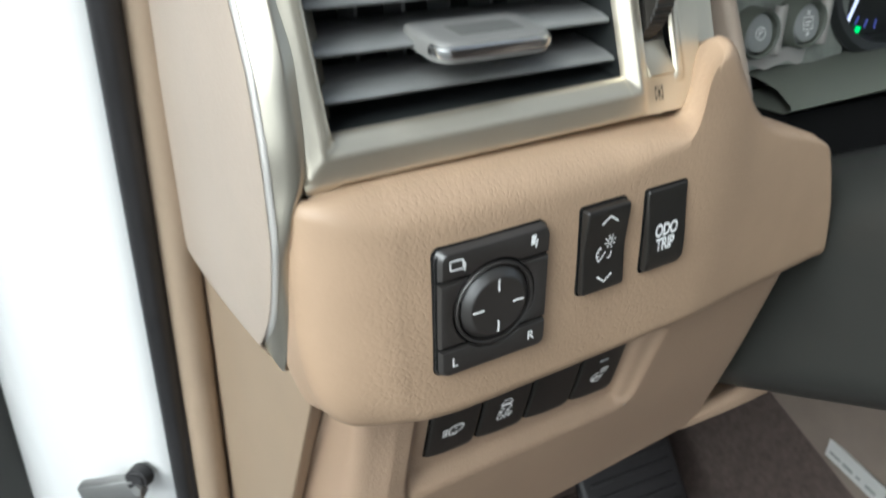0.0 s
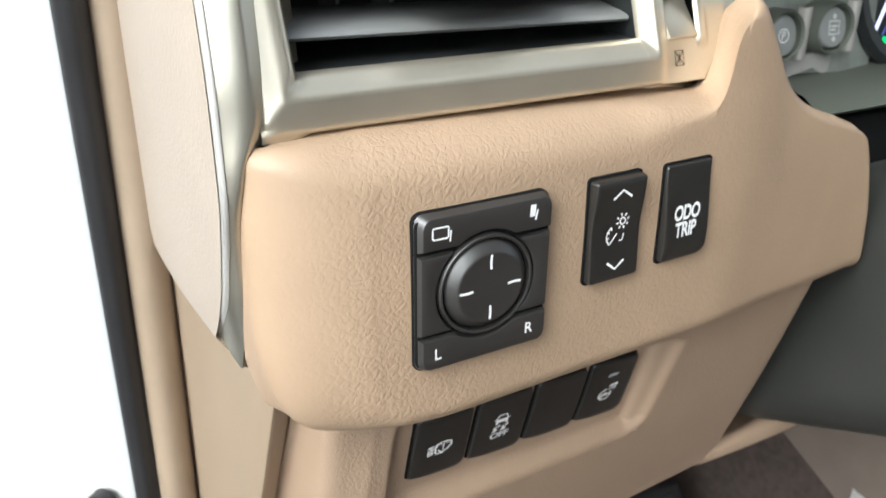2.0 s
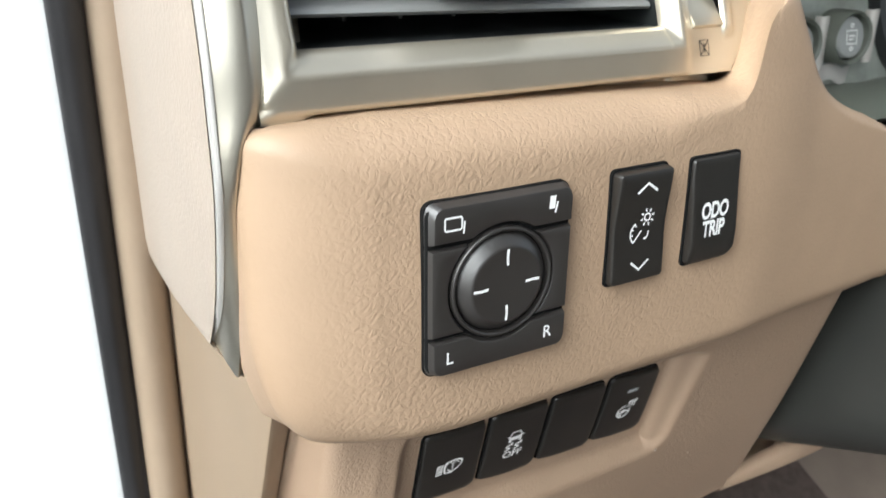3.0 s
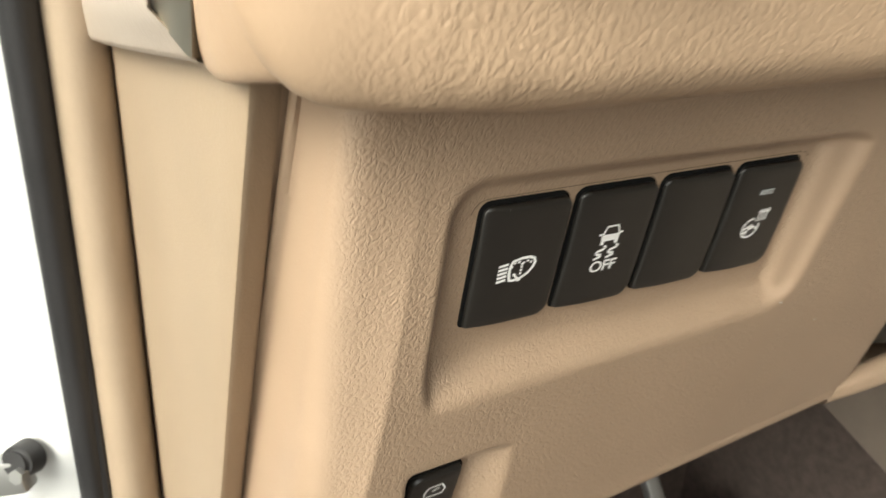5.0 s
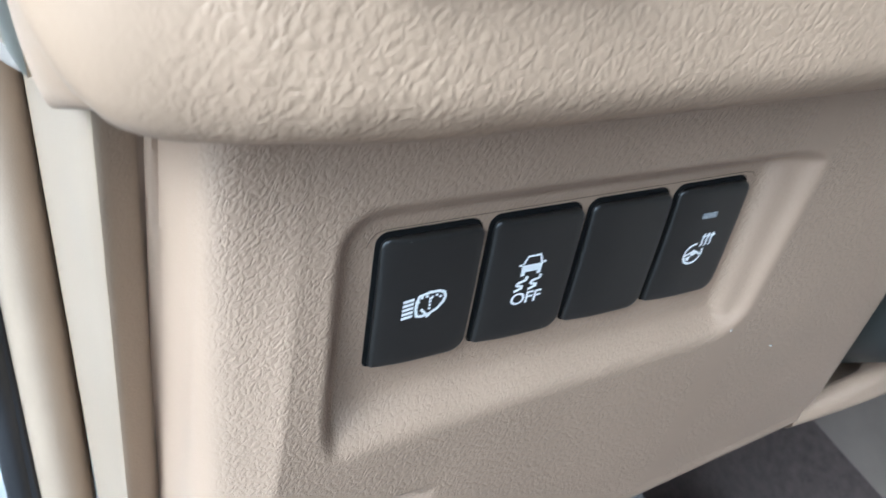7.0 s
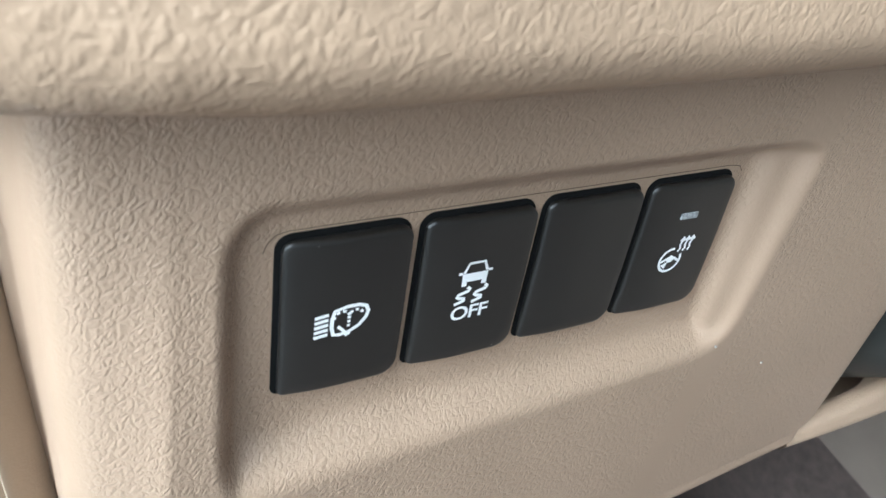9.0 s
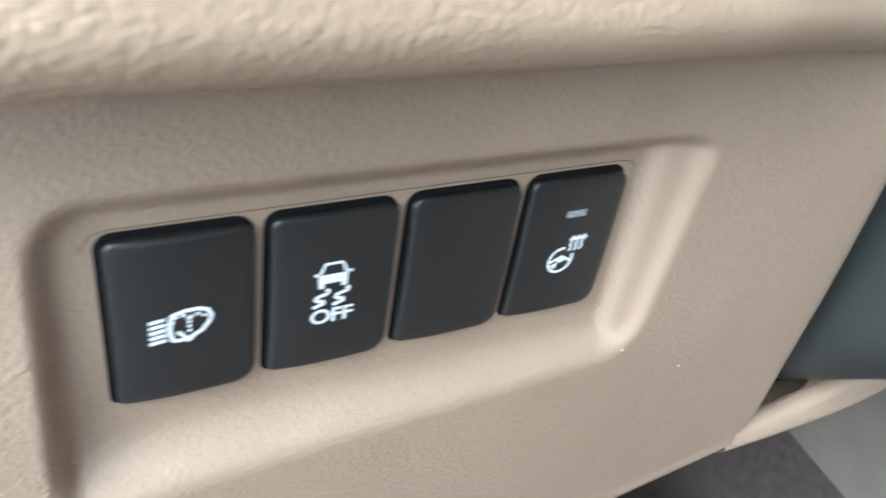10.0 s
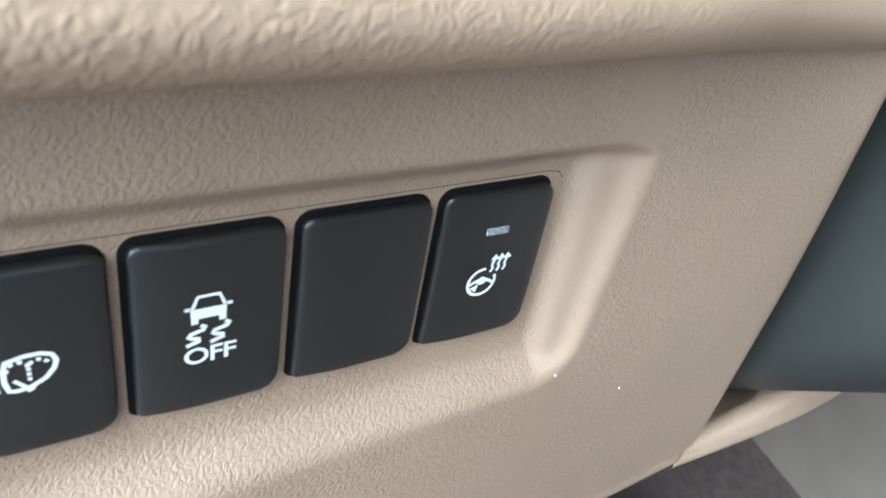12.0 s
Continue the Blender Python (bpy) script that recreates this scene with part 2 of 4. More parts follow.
def curve(points, v):
    """Soft interpolation through (v, value) points."""
    if v <= points[0][0]:
        return points[0][1]
    for (a, p), (b, q) in zip(points, points[1:]):
        if v <= b:
            return p + (q - p) * (v - a) / (b - a)
    return points[-1][1]


def eased(points, v, width):
    """curve() averaged over a window, so that its corners are round."""
    n = 9
    return sum(curve(points, v + width * (2 * k / (n - 1) - 1)) for k in range(n)) / n


def rounded(w, h, r, n=6):
    """Outline of a rounded rectangle about 0, with the corner radii r = (tr, tl, bl, br)."""
    out = []
    for k, (sx, sy) in enumerate(((1, 1), (-1, 1), (-1, -1), (1, -1))):
        rr = r[k]
        for i in range(n + 1):
            a = radians(90 * k + 90 * i / n)
            out.append((sx * (w / 2 - rr) + rr * math.cos(a), sy * (h / 2 - rr) + rr * math.sin(a)))
    return out


def strokes(m, lines, width, lift):
    """Flat inked lines on a face, lines in millimetres, as one mesh with a little thickness."""
    bm = bmesh.new()
    for pts in lines:
        pts = [Vector(p) for p in pts]
        closed = (pts[0] - pts[-1]).length < 1e-6 and len(pts) > 2
        left, right = [], []
        for i, p in enumerate(pts):
            a = pts[i - 1] if i else (pts[-2] if closed else p)
            c = pts[i + 1] if i < len(pts) - 1 else (pts[1] if closed else p)
            d = (c - a).normalized()
            nrm = Vector((-d.y, d.x)) * width / 2
            left.append(p + nrm)
            right.append(p - nrm)
        top = [[bm.verts.new((q.x, q.y, lift)) for q in side] for side in (left, right)]
        for i in range(len(pts) - 1):
            bm.faces.new((top[0][i], top[1][i], top[1][i + 1], top[0][i + 1]))
    return ink(bm, m)


def ink(bm, m):
    for f in bm.faces:
        f.normal_update()
        if f.normal.z < 0:
            f.normal_flip()
    bm.transform(m @ Matrix.Diagonal((0.001, 0.001, 0.001, 1)))
    return bm


def fill(m, shapes, lift):
    bm = bmesh.new()
    for pts in shapes:
        bm.faces.new([bm.verts.new((x, y, lift)) for x, y in pts])
    return ink(bm, m)


def inked(name, bm, mat, parent, label=""):
    me = bpy.data.meshes.new(name)
    bm.to_mesh(me)
    bm.free()
    me.materials.append(mat)
    ob = new(name, me)
    ob.parent = parent
    ob.matrix_parent_inverse = parent.matrix_world.inverted()
    if label:
        ob["label"] = label
    return ob


def circle(cx, cy, r, a0=0, a1=360, n=28):
    return [(cx + r * math.cos(radians(a0 + (a1 - a0) * i / n)), cy + r * math.sin(radians(a0 + (a1 - a0) * i / n))) for i in range(n + 1)]


def lettering(text, m, x, y, height, lift, mat, parent, wide=1.0, bold=0.0):
    cu = bpy.data.curves.new("letters", "FONT")
    cu.body, cu.size, cu.align_x, cu.align_y = text, height / 0.70, "CENTER", "CENTER"
    cu.offset, cu.space_character = bold, 0.95
    tmp = new("letters", cu)
    me = bpy.data.meshes.new_from_object(tmp.evaluated_get(bpy.context.evaluated_depsgraph_get()))
    bpy.data.objects.remove(tmp)
    me.transform(m @ Matrix.Diagonal((0.001, 0.001, 0.001, 1)) @ Matrix.Translation((x, y, lift)) @ Matrix.Diagonal((wide, 1, 1, 1)))
    me.materials.clear()
    me.materials.append(mat)
    ob = new("lettering", me)
    ob.parent = parent
    ob.matrix_parent_inverse = parent.matrix_world.inverted()
    ob["label"] = "white printed " + text
    return ob


def dense(ring, n, steps=8):
    """The ring with extra points along its four straight sides, which start after every n + 1 points."""
    out = []
    for k, p in enumerate(ring):
        out.append(p)
        if k % (n + 1) == n:
            q = ring[(k + 1) % len(ring)]
            out += [(p[0] + (q[0] - p[0]) * i / steps, p[1] + (q[1] - p[1]) * i / steps) for i in range(1, steps)]
    return out


def key(m, w, h, r, depth, edge, top=None, n=6, lean=0.0):
    """A push key: a rounded outline that rises to a face with a soft edge. top(x, y): extra height of the face. In mm."""
    rings = []
    for inset, z in ((0, -1.5), (0, 0.0), (0.0, depth - edge), (edge * 0.12, depth - edge * 0.55), (edge * 0.4, depth - edge * 0.18), (edge, depth)):
        ring = []
        for x, y in dense(rounded(w - 2 * inset, h - 2 * inset, [max(0.15, q - inset) for q in r], n), n):
            k = max(0.0, z / depth) if depth else 0
            zz = z + (top(x, y) if top else 0) * k
            ring.append((x + lean * k, y, zz))
        rings.append(ring)
    bm = sheet(rings, close=True)
    last = rings[-1]
    steps = 8
    bm.verts.ensure_lookup_table()
    base = len(rings[0]) * (len(rings) - 1)
    prev = [bm.verts[base + k] for k in range(len(last))]
    for s in range(1, steps):
        f = 1 - s / steps
        cur = []
        for x, y, z in last:
            px, py = x * f, y * f
            cur.append(bm.verts.new((px, py, depth + (top(px, py) if top else 0))))
        for k in range(len(cur)):
            q = (k + 1) % len(cur)
            bm.faces.new((prev[k], prev[q], cur[q], cur[k]))
        prev = cur
    c = bm.verts.new((0, 0, depth + (top(0, 0) if top else 0)))
    for k in range(len(prev)):
        bm.faces.new((prev[k], prev[(k + 1) % len(prev)], c))
    bm.transform(m @ Matrix.Diagonal((0.001, 0.001, 0.001, 1)))
    return bm


# ---- upper dash panel: grained face with a rolled top, a rounded foot and a hump beside the meter ----
CREASE = 0.186


def face_y(x):
    y = 0.1583 + 0.11 * (x - 0.107) + 2.12 * max(0.0, 0.107 - x) ** 2
    return y + 0.11 * max(0.0, x - CREASE + 0.004) * smooth(CREASE - 0.012, CREASE + 0.026, x)


def panel_y(x, z):
    """The face of the panel, with its slight belly."""
    return face_y(x) - 0.0009 * math.sin(math.pi * min(1.0, max(0.0, (z - 1.0607) / 0.0715)))


TOP = [(0.05, 1.1318), (0.1690, 1.1291)]
# the hump beside the meter: along its outline the crease on the face (x, z), the outer edge (x, z) and how far back that lies
HUMP = [(0.1500, 1.1190, 0.1500, 1.1294, 0.0103), (0.1600, 1.1225, 0.1605, 1.1291, 0.0070), (0.1680, 1.1243, 0.1700, 1.1289, 0.0075), (0.1745, 1.1257, 0.1772, 1.1288, 0.0095),
        (0.1780, 1.1285, 0.1812, 1.1296, 0.0112), (0.1795, 1.1330, 0.1842, 1.1335, 0.0125), (0.1802, 1.1380, 0.1866, 1.1390, 0.0130), (0.1806, 1.1425, 0.1872, 1.1447, 0.0135),
        (0.1822, 1.1465, 0.1878, 1.1494, 0.0125), (0.1845, 1.1483, 0.1888, 1.1530, 0.0100), (0.1870, 1.1483, 0.1912, 1.1541, 0.0075), (0.1900, 1.1462, 0.1949, 1.1513, 0.0060),
        (0.1940, 1.1405, 0.1984, 1.1440, 0.0055), (0.2013, 1.1331, 0.2045, 1.1366, 0.0050), (0.2120, 1.1245, 0.2145, 1.1285, 0.0047), (0.2220, 1.1188, 0.2240, 1.1230, 0.0047),
        (0.2334, 1.1143, 0.2350, 1.1187, 0.0047), (0.2410, 1.1117, 0.2428, 1.1160, 0.0047), (0.2500, 1.1075, 0.2500, 1.1122, 0.0047)]
RIGHT = [(1.050, 0.2715), (1.0619, 0.2700), (1.0775, 0.2664), (1.0931, 0.2605), (1.102, 0.2566), (1.1078, 0.2530), (1.1116, 0.2495), (1.116, 0.2440), (1.125, 0.2360)]


def dash_panel():
    cols = []  # x, y, inward direction, top, foot

    def sag(k):
        """The foot rises round the corner and dips a little before it."""
        return 0.0014 * math.exp(-((k - 13) / 5) ** 2) - 0.0012 * math.exp(-((k - 5) / 2.5) ** 2)

    for k in range(10):
        y = 0.212 - k * (0.212 - 0.1695) / 9
        cols.append((0.0561, y, Vector((1, 0, 0)), 1.1300, 1.0629 + sag(k)))
    for k in range(1, 22):
        a = radians(90 * k / 22)
        x, y = 0.0811 - 0.025 * math.cos(a), 0.1695 - 0.0128 * math.sin(a)
        d = Vector((math.cos(a) / 0.025, math.sin(a) / 0.0128, 0)).normalized()
        cols.append((x, y, d, 1.1300 + 0.0009 * math.sin(a), 1.0597 + 0.0032 * (1 - k / 22) ** 1.55 + sag(k + 9)))
    for k in range(61):
        x = 0.0811 + (0.1500 - 0.0811) * k / 60
        d = Vector((-(face_y(x + 0.001) - face_y(x - 0.001)) / 0.002, 1, 0)).normalized()
        cols.append((x, face_y(x), d, eased(TOP, x, 0.0011), 1.0597 - 0.0010 * smooth(0.081, 0.10, x) - 0.0035 * smooth(0.19, 0.25, x)))
    x0, y0 = 0.2500, face_y(0.2500)
    for k in range(1, 9):
        a = radians(95 * k / 8)
        cols.append((x0 + 0.005 * math.sin(a), y0 + 0.005 * (1 - math.cos(a)), Vector((-math.sin(a), math.cos(a), 0)), 1.1112 - 0.004 * k / 8, 1.0545))
    cols.append((x0 + 0.0050, y0 + 0.03, Vector((-1, 0, 0)), 1.107, 1.0545))
    rows = []

    def belly(z):
        return 0.0009 * math.sin(math.pi * min(1.0, max(0.0, (z - 1.0607) / 0.0715)))

    def hump_column(s):
        c = []
        for q in range(5):
            c.append(sum(eased([(k, h[q]) for k, h in enumerate(HUMP)], s + o, 0.75) for o in (-0.35, 0.0, 0.35)) / 3 if 1.1 < s < 16.9 else curve([(k, h[q]) for k, h in enumerate(HUMP)], s))
        cx, cz, ex, ez, deep = c
        foot = 0.1500 + 0.1000 * s / 18
        zb = 1.0597 - 0.0010 - 0.0035 * smooth(0.19, 0.25, foot)
        wall = smooth(2.5, 5, s) * (1 - smooth(13, 15, s))
        prof = [(ex + 0.7 * e * wall, deep + e, ez - 0.4 * e * wall) for e in (0.018, 0.010)]
        for i in range(9):
            a = radians(90 * i / 8)
            f = 1 - math.cos(a)
            prof.append((ex + (cx - ex) * f, deep * (1 - math.sin(a)), ez + (cz - ez) * f))
        for i in range(1, 22):
            f = i / 22
            prof.append((cx + (foot - cx) * smooth(0, 1, f), 0.0, cz + (zb + 0.0065 - cz) * f))
        for i in range(9):
            a = radians(90 * i / 8)
            prof.append((foot, 0.0065 * (1 - math.cos(a)), zb + 0.0065 - 0.0065 * math.sin(a)))
        prof += [(foot, 0.02, zb + 0.0006), (foot, 0.045, zb + 0.002)]
        pts = []
        for x, off, z in prof:
            lean = min(1.0, max(0.0, (x - 0.2) / 0.05)) * (eased(RIGHT, z, 0.004) - 0.2510)
            pts.append((x + lean, face_y(x) + off - belly(z) + 0.21 * lean, z))
        return pts

    for x, y, d, zt, zb in cols:
        if x > 0.25 and len(rows) < 150:
            rows += [hump_column(0.12 * k) for k in range(1, 151)]
        right = min(1.0, max(0.0, (x - 0.2) / 0.05))
        pts = []
        rt = (0.0035 + 0.0070 * smooth(0.056, 0.080, x)) * (1 - 0.55 * smooth(0.148, 0.166, x))
        low = smooth(0.070, 0.088, x)  # the foot is rolled far under at the corner
        turn = smooth(0.180, 0.168, y) if x < 0.05615 else 1.0
        rb, rz = (0.0027 + 0.0055 * turn) * (1 - low) + 0.0065 * low, (0.0209 + 0.0065 * turn) * (1 - low) + 0.0065 * low
        prof = [(0.028, zt + 0.0005), (0.02, zt)]
        for i in range(9):
            a = radians(90 * i / 8)
            prof.append((rt * (1 - math.sin(a)), zt - rt * (1 - math.cos(a))))
        body = 22
        za, zc = zt - rt, zb + rz
        for i in range(1, body):
            prof.append((0.0, za + (zc - za) * i / body))
        for i in range(9):
            a = radians(90 * i / 8)
            prof.append((rb * (1 - math.cos(a)), zc - rz * math.sin(a)))
        prof += [(0.02, zb + 0.0006), (0.045, zb + 0.002)]
        for off, z in prof:
            lean = right * (eased(RIGHT, z, 0.004) - 0.2510)
            p = Vector((x, y, 0)) + d * off
            p -= d * belly(z)
            pts.append((p.x + lean, p.y + 0.21 * lean, z))
        rows.append(pts)
    return sheet(rows)


dash = thing("dashboard", (0.16, 0.25, 0.93), "tan grained dashboard with champagne trim and rounded panels", "dashboard")
upper = part("driver_panel", dash_panel(), M_LEATHER, dash, "tan grained vinyl panel with rounded edges", 60)


# ---- switches on the upper panel ----
def mirror_switch():
    m = axes((0.1052, panel_y(0.1052, 1.0967) - 0.0002, 1.0967), (34, 3.0, 0), (0, -0.6, 38)) @ Matrix.Diagonal((1, 1, 0.78, 1))
    t = thing("mirror_switch", m.translation, "charcoal square mirror adjuster with a round dial", "switch")
    # thin black slab paints the shade in the gap round the switch
    part("shade_slab", key(m, 35.0, 38.4, (2.4,) * 4, 0.12, 0.1), M_PIT, t)
    w, h = 34.6, 38.0
    # body plate between the two long keys, near-black to put shade into the grooves
    part("body", key(m, w - 0.2, h - 1.0, (2.4,) * 4, 1.3, 0.5), M_PIT, t)

    def plate(y0, y1, bow):
        """A key across the whole width, whose inner edge bows round the dial."""
        rings = []
        for inset, z in ((0, 0.0), (0.6, 2.5), (0.75, 2.95), (1.05, 3.15)):
            n = 80
            ring = []
            for i in range(n + 1):
                x = -w / 2 + 1.7 * inset + (w - 2.5 * inset) * i / n
                e = max(0.0, 2.2 - min(w / 2 - 0.8 * inset - x, x + w / 2 - 1.7 * inset)) / 2.2
                drop = 2.2 * (1 - math.sqrt(max(0.0, 1 - e * e)))
                ring.append((x, (y0 - inset - drop) if bow > 0 else (y1 + inset + drop), z))
            inner = []
            for i in range(n + 1):
                x = w / 2 - 0.8 * inset - (w - 2.5 * inset) * i / n
                edge = y1 if bow > 0 else y0
                reach = 12.6 + inset
                if abs(x) < reach:
                    c = math.sqrt(reach * reach - x * x)
                    edge = max(edge + inset, c) if bow > 0 else min(edge - inset, -c)
                else:
                    edge = edge + inset * (1 if bow > 0 else -1)
                inner.append((x, edge, z))
            rings.append(ring + inner)
        bm = loft(rings)
        bm.transform(m @ Matrix.Diagonal((0.001, 0.001, 0.001, 1)))
        return bm

    up = part("upper_key", plate(h / 2, 10.35, 1), M_CHARCOAL, t)
    low = part("lower_key", plate(-10.15, -h / 2, -1), M_CHARCOAL, t)
    for side in (-1, 1):
        rings = []
        for inset, z in ((0, 0.0), (0.45, 2.2), (0.57, 2.65), (0.85, 2.9)):
            ring = []
            n = 16
            y_hi, y_lo = 10.0 - inset, -9.8 + inset
            for i in range(n + 1):
                y = y_lo + (y_hi - y_lo) * i / n
                ring.append((side * (w / 2 - (0.8 if side > 0 else 1.7) * inset), y, z))
            for i in range(n + 1):
                y = y_hi + (y_lo - y_hi) * i / n
                r = 12.35 + inset
                ring.append((side * math.sqrt(max(0.1, r * r - y * y)), y, z))
            rings.append(ring if side > 0 else ring[::-1])
        bm = loft(rings)
        bm.transform(m @ Matrix.Diagonal((0.001, 0.001, 0.001, 1)))
        part("side_panel", bm, M_CHARCOAL, t)

    def turned(profile, n=56):
        rings = [[(r * math.cos(2 * math.pi * k / n), r * math.sin(2 * math.pi * k / n), z) for k in range(n)] for r, z in profile]
        bm = sheet(rings, close=True)
        bm.transform(m @ Matrix.Diagonal((0.001, 0.001, 0.001, 1)))
        return bm

    part("collar", turned([(12.2, 0.5), (12.2, 2.9), (12.0, 3.3), (11.7, 3.4), (11.4, 3.2), (11.25, 2.7), (11.2, 0.5)]), M_CHARCOAL, t, "thin raised ring")
    dial = part("dial", turned([(11.0, 0.5), (10.95, 1.6), (10.75, 2.1), (10.3, 2.75), (8.75, 4.7), (8.5, 4.95), (8.2, 5.1), (7.8, 5.1), (7.4, 5.0), (4.2, 4.9), (0.01, 4.9)]), M_CHARCOAL, t, "round charcoal dial with a dished face")
    for a in (0, 90, 180, 270):
        c, s = math.cos(radians(a)), math.sin(radians(a))
        inked("mark", strokes(m, [[(c * 4.5, s * 4.5), (c * 6.2 - s * 0.14, s * 6.2 + c * 0.14), (c * 8.0, s * 8.0)]], 0.62, 5.12), M_WHITE, dial, "white tick")
    inked("mirror_symbol", strokes(m, [[(-13.7, 16.2), (-10.3, 16.2), (-10.1, 15.9), (-10.1, 13.9), (-10.4, 13.6), (-13.6, 13.6), (-13.9, 13.9), (-13.9, 15.9), (-13.7, 16.2)],
                                       [(-9.5, 15.2), (-9.7, 12.6)]], 0.42, 3.2), M_WHITE, up, "white outlined mirror symbol")
    inked("mirror_symbol", fill(m, [[(10.8, 17.1), (12.3, 17.1), (12.1, 14.3), (10.6, 14.3)], [(12.5, 15.7), (13.0, 15.7), (12.5, 13.3), (12.0, 13.3)]], 3.2), M_WHITE, up, "white filled mirror symbol")
    lettering("L", m, -12.5, -14.6, 2.8, 3.2, M_WHITE, low, 0.95, 0.05)
    lettering("R", m, 12.0, -14.3, 2.8, 3.2, M_WHITE, low, 0.95, 0.05)


mirror_switch()


def dimmer_switch():
    m = axes((0.1430, panel_y(0.1430, 1.1018) - 0.0002, 1.1018), (34, 3.7, 0), (0, 0.3, 38))
    t = thing("dimmer_switch", m.translation, "black rocker switch with white chevrons and gauge symbol", "switch")
    # shade round the rocker, as a thin black slab
    part("shade_slab", key(m, 17.2, 28.0, (1.4,) * 4, 0.25, 0.1), M_PIT, t)

    def rock(x, y):
        return 1.5 * smooth(-2, 13, y) + 0.7 * smooth(2, -13, y)

    k = part("rocker", key(m, 16.0, 26.8, (1.0, 1.0, 1.2, 1.2), 1.6, 0.8, rock, 5), M_BLACK, t)

    def on(shapes, width, y):
        inked("symbol", strokes(m @ Matrix.Translation((0, 0, 0)), shapes, width, 1.64 + rock(0, y) + 0.04), M_WHITE, k, "white symbol")

    on([[(-2.9, 8.6), (0, 10.6), (2.9, 8.6)]], 0.62, 10.7)
    on([[(-2.7, -8.2), (0, -10.3), (2.7, -8.2)]], 0.62, -10.4)
    gx, gy = -0.8, -1.2
    gauge = [circle(gx, gy, 2.7, 118, 232, 16), circle(gx, gy, 2.7, -38, 4, 8),
             [(gx - 1.66, gy - 2.1), (gx + 0.55, gy + 0.5)], [(gx + 2.15, gy - 1.65), (gx + 1.35, gy - 1.5)]]
    gauge += [[(gx + 2.7 * math.cos(radians(a)), gy + 2.7 * math.sin(radians(a))), (gx + 1.9 * math.cos(radians(a)), gy + 1.9 * math.sin(radians(a)))] for a in (125, 155, 190)]
    sx, sy = 1.3, 2.3
    gauge += [circle(sx, sy, 0.85, 0, 360, 18)]
    gauge += [[(sx + 1.35 * math.cos(radians(a)), sy + 1.35 * math.sin(radians(a))), (sx + 2.1 * math.cos(radians(a)), sy + 2.1 * math.sin(radians(a)))] for a in range(15, 375, 45)]
    on(gauge, 0.42, 4.6)


def trip_switch():
    m = axes((0.1671, panel_y(0.1671, 1.1018) - 0.0002, 1.1018), (34, 3.7, 0), (0, 0.3, 38))
    t = thing("trip_switch", m.translation, "black push switch lettered ODO TRIP in the tan dash panel", "switch")
    # black slab in place of the shaded gap round the key
    part("shade_slab", key(m, 17.0, 27.4, (1.2, 1.2, 1.4, 3.2), 0.25, 0.1), M_PIT, t)

    def bow(x, y):
        return 1.5 * smooth(13, -8, y) - 0.9 * smooth(-9, -13.5, y)

    k = part("push_key", key(m, 15.8, 26.2, (0.8, 0.9, 1.4, 3.0), 1.1, 0.7, bow, 6), M_BLACK, t)
    lettering("ODO", m, -0.9, 0.3, 3.9, 1.22 + bow(0, -3.6), M_WHITE, k, 0.70, 0.2)
    lettering("TRIP", m, -1.1, -4.3, 3.9, 1.22 + bow(0, -8.0), M_WHITE, k, 0.70, 0.2)


dimmer_switch()
trip_switch()


# ---- knee panel: tan panel below, with a sunken row of four switches ----
def knee_y(x, z):
    f = min(1.0, max(0.0, (x - 0.09) / 0.17))
    d = z - 1.0
    slope_z = (-0.19 - 0.21 * f) * (0.5 * d + 0.5 * math.sqrt(d * d + 0.0001)) + (-0.29 - 0.146 * f) * (0.5 * d - 0.5 * math.sqrt(d * d + 0.0001))
    return 0.1938 + 0.086 * (x - 0.1) + slope_z


def floor_y(x, z):
    return 0.1894 + 0.075 * (x - 0.1) - 0.29 * (z - 1.038)


def slope(v, a, b, r=0.16):
    """0 before a, 1 after b, straight between, with rounded ends."""
    return eased([(0.0, 0.0), (1.0, 1.0)], (v - a) / (b - a), r)


def knee_surface(x, z):
    y = knee_y(x, z)
    # the switch pocket: steep on the inner side, a plain facet towards the column, a broad shelf below
    if 0.085 < x < 0.215 and 0.985 < z < 1.05:
        left = curve([(0.998, 0.0918), (1.0394, 0.0940)], z)
        inner = 1.0068 - 0.015 * (x - 0.1)
        foot = 0.9962 + 0.015 * (x - 0.12)
        right = max(0.0, (x - 0.1880) / curve([(0.996, 0.0082), (1.014, 0.0090), (1.040, 0.0105)], z))
        below = max(0.0, (inner - z) / (inner - foot))
        ax, az, r = left + 0.0034 - x, z - 1.0408, 0.0045  # the inner and upper walls, with a round corner
        near = math.hypot(ax + r, az + r) - r if ax > -r and az > -r else max(ax, az)
        beside = max(0.0, ax / 0.0034)
        if az > -r:
            beside = max(0.0, near / 0.0033)
        d = math.sqrt(right * right + below * below + beside * beside)
        facet = smooth(0.40, 0.98, right / (d + 1e-6))
        step = eased([(0.10, 0.0), (0.30, 0.36), (0.80, 0.66), (1.0, 1.0)], d, 0.13)  # two bevelled edges with a flat between
        i = 1 - slope(d, 0.24, 1.0, 0.30) * (1 - facet) - step * facet
        y += max(0.0, floor_y(x, z) - y) * i
    # the small pocket further down
    j = smooth(0.0905, 0.0935, x) * (1 - smooth(0.1085, 0.1185, x)) * (1 - smooth(0.9745, 0.9785, z)) * smooth(0.936, 0.944, z)
    return y + 0.0065 * j


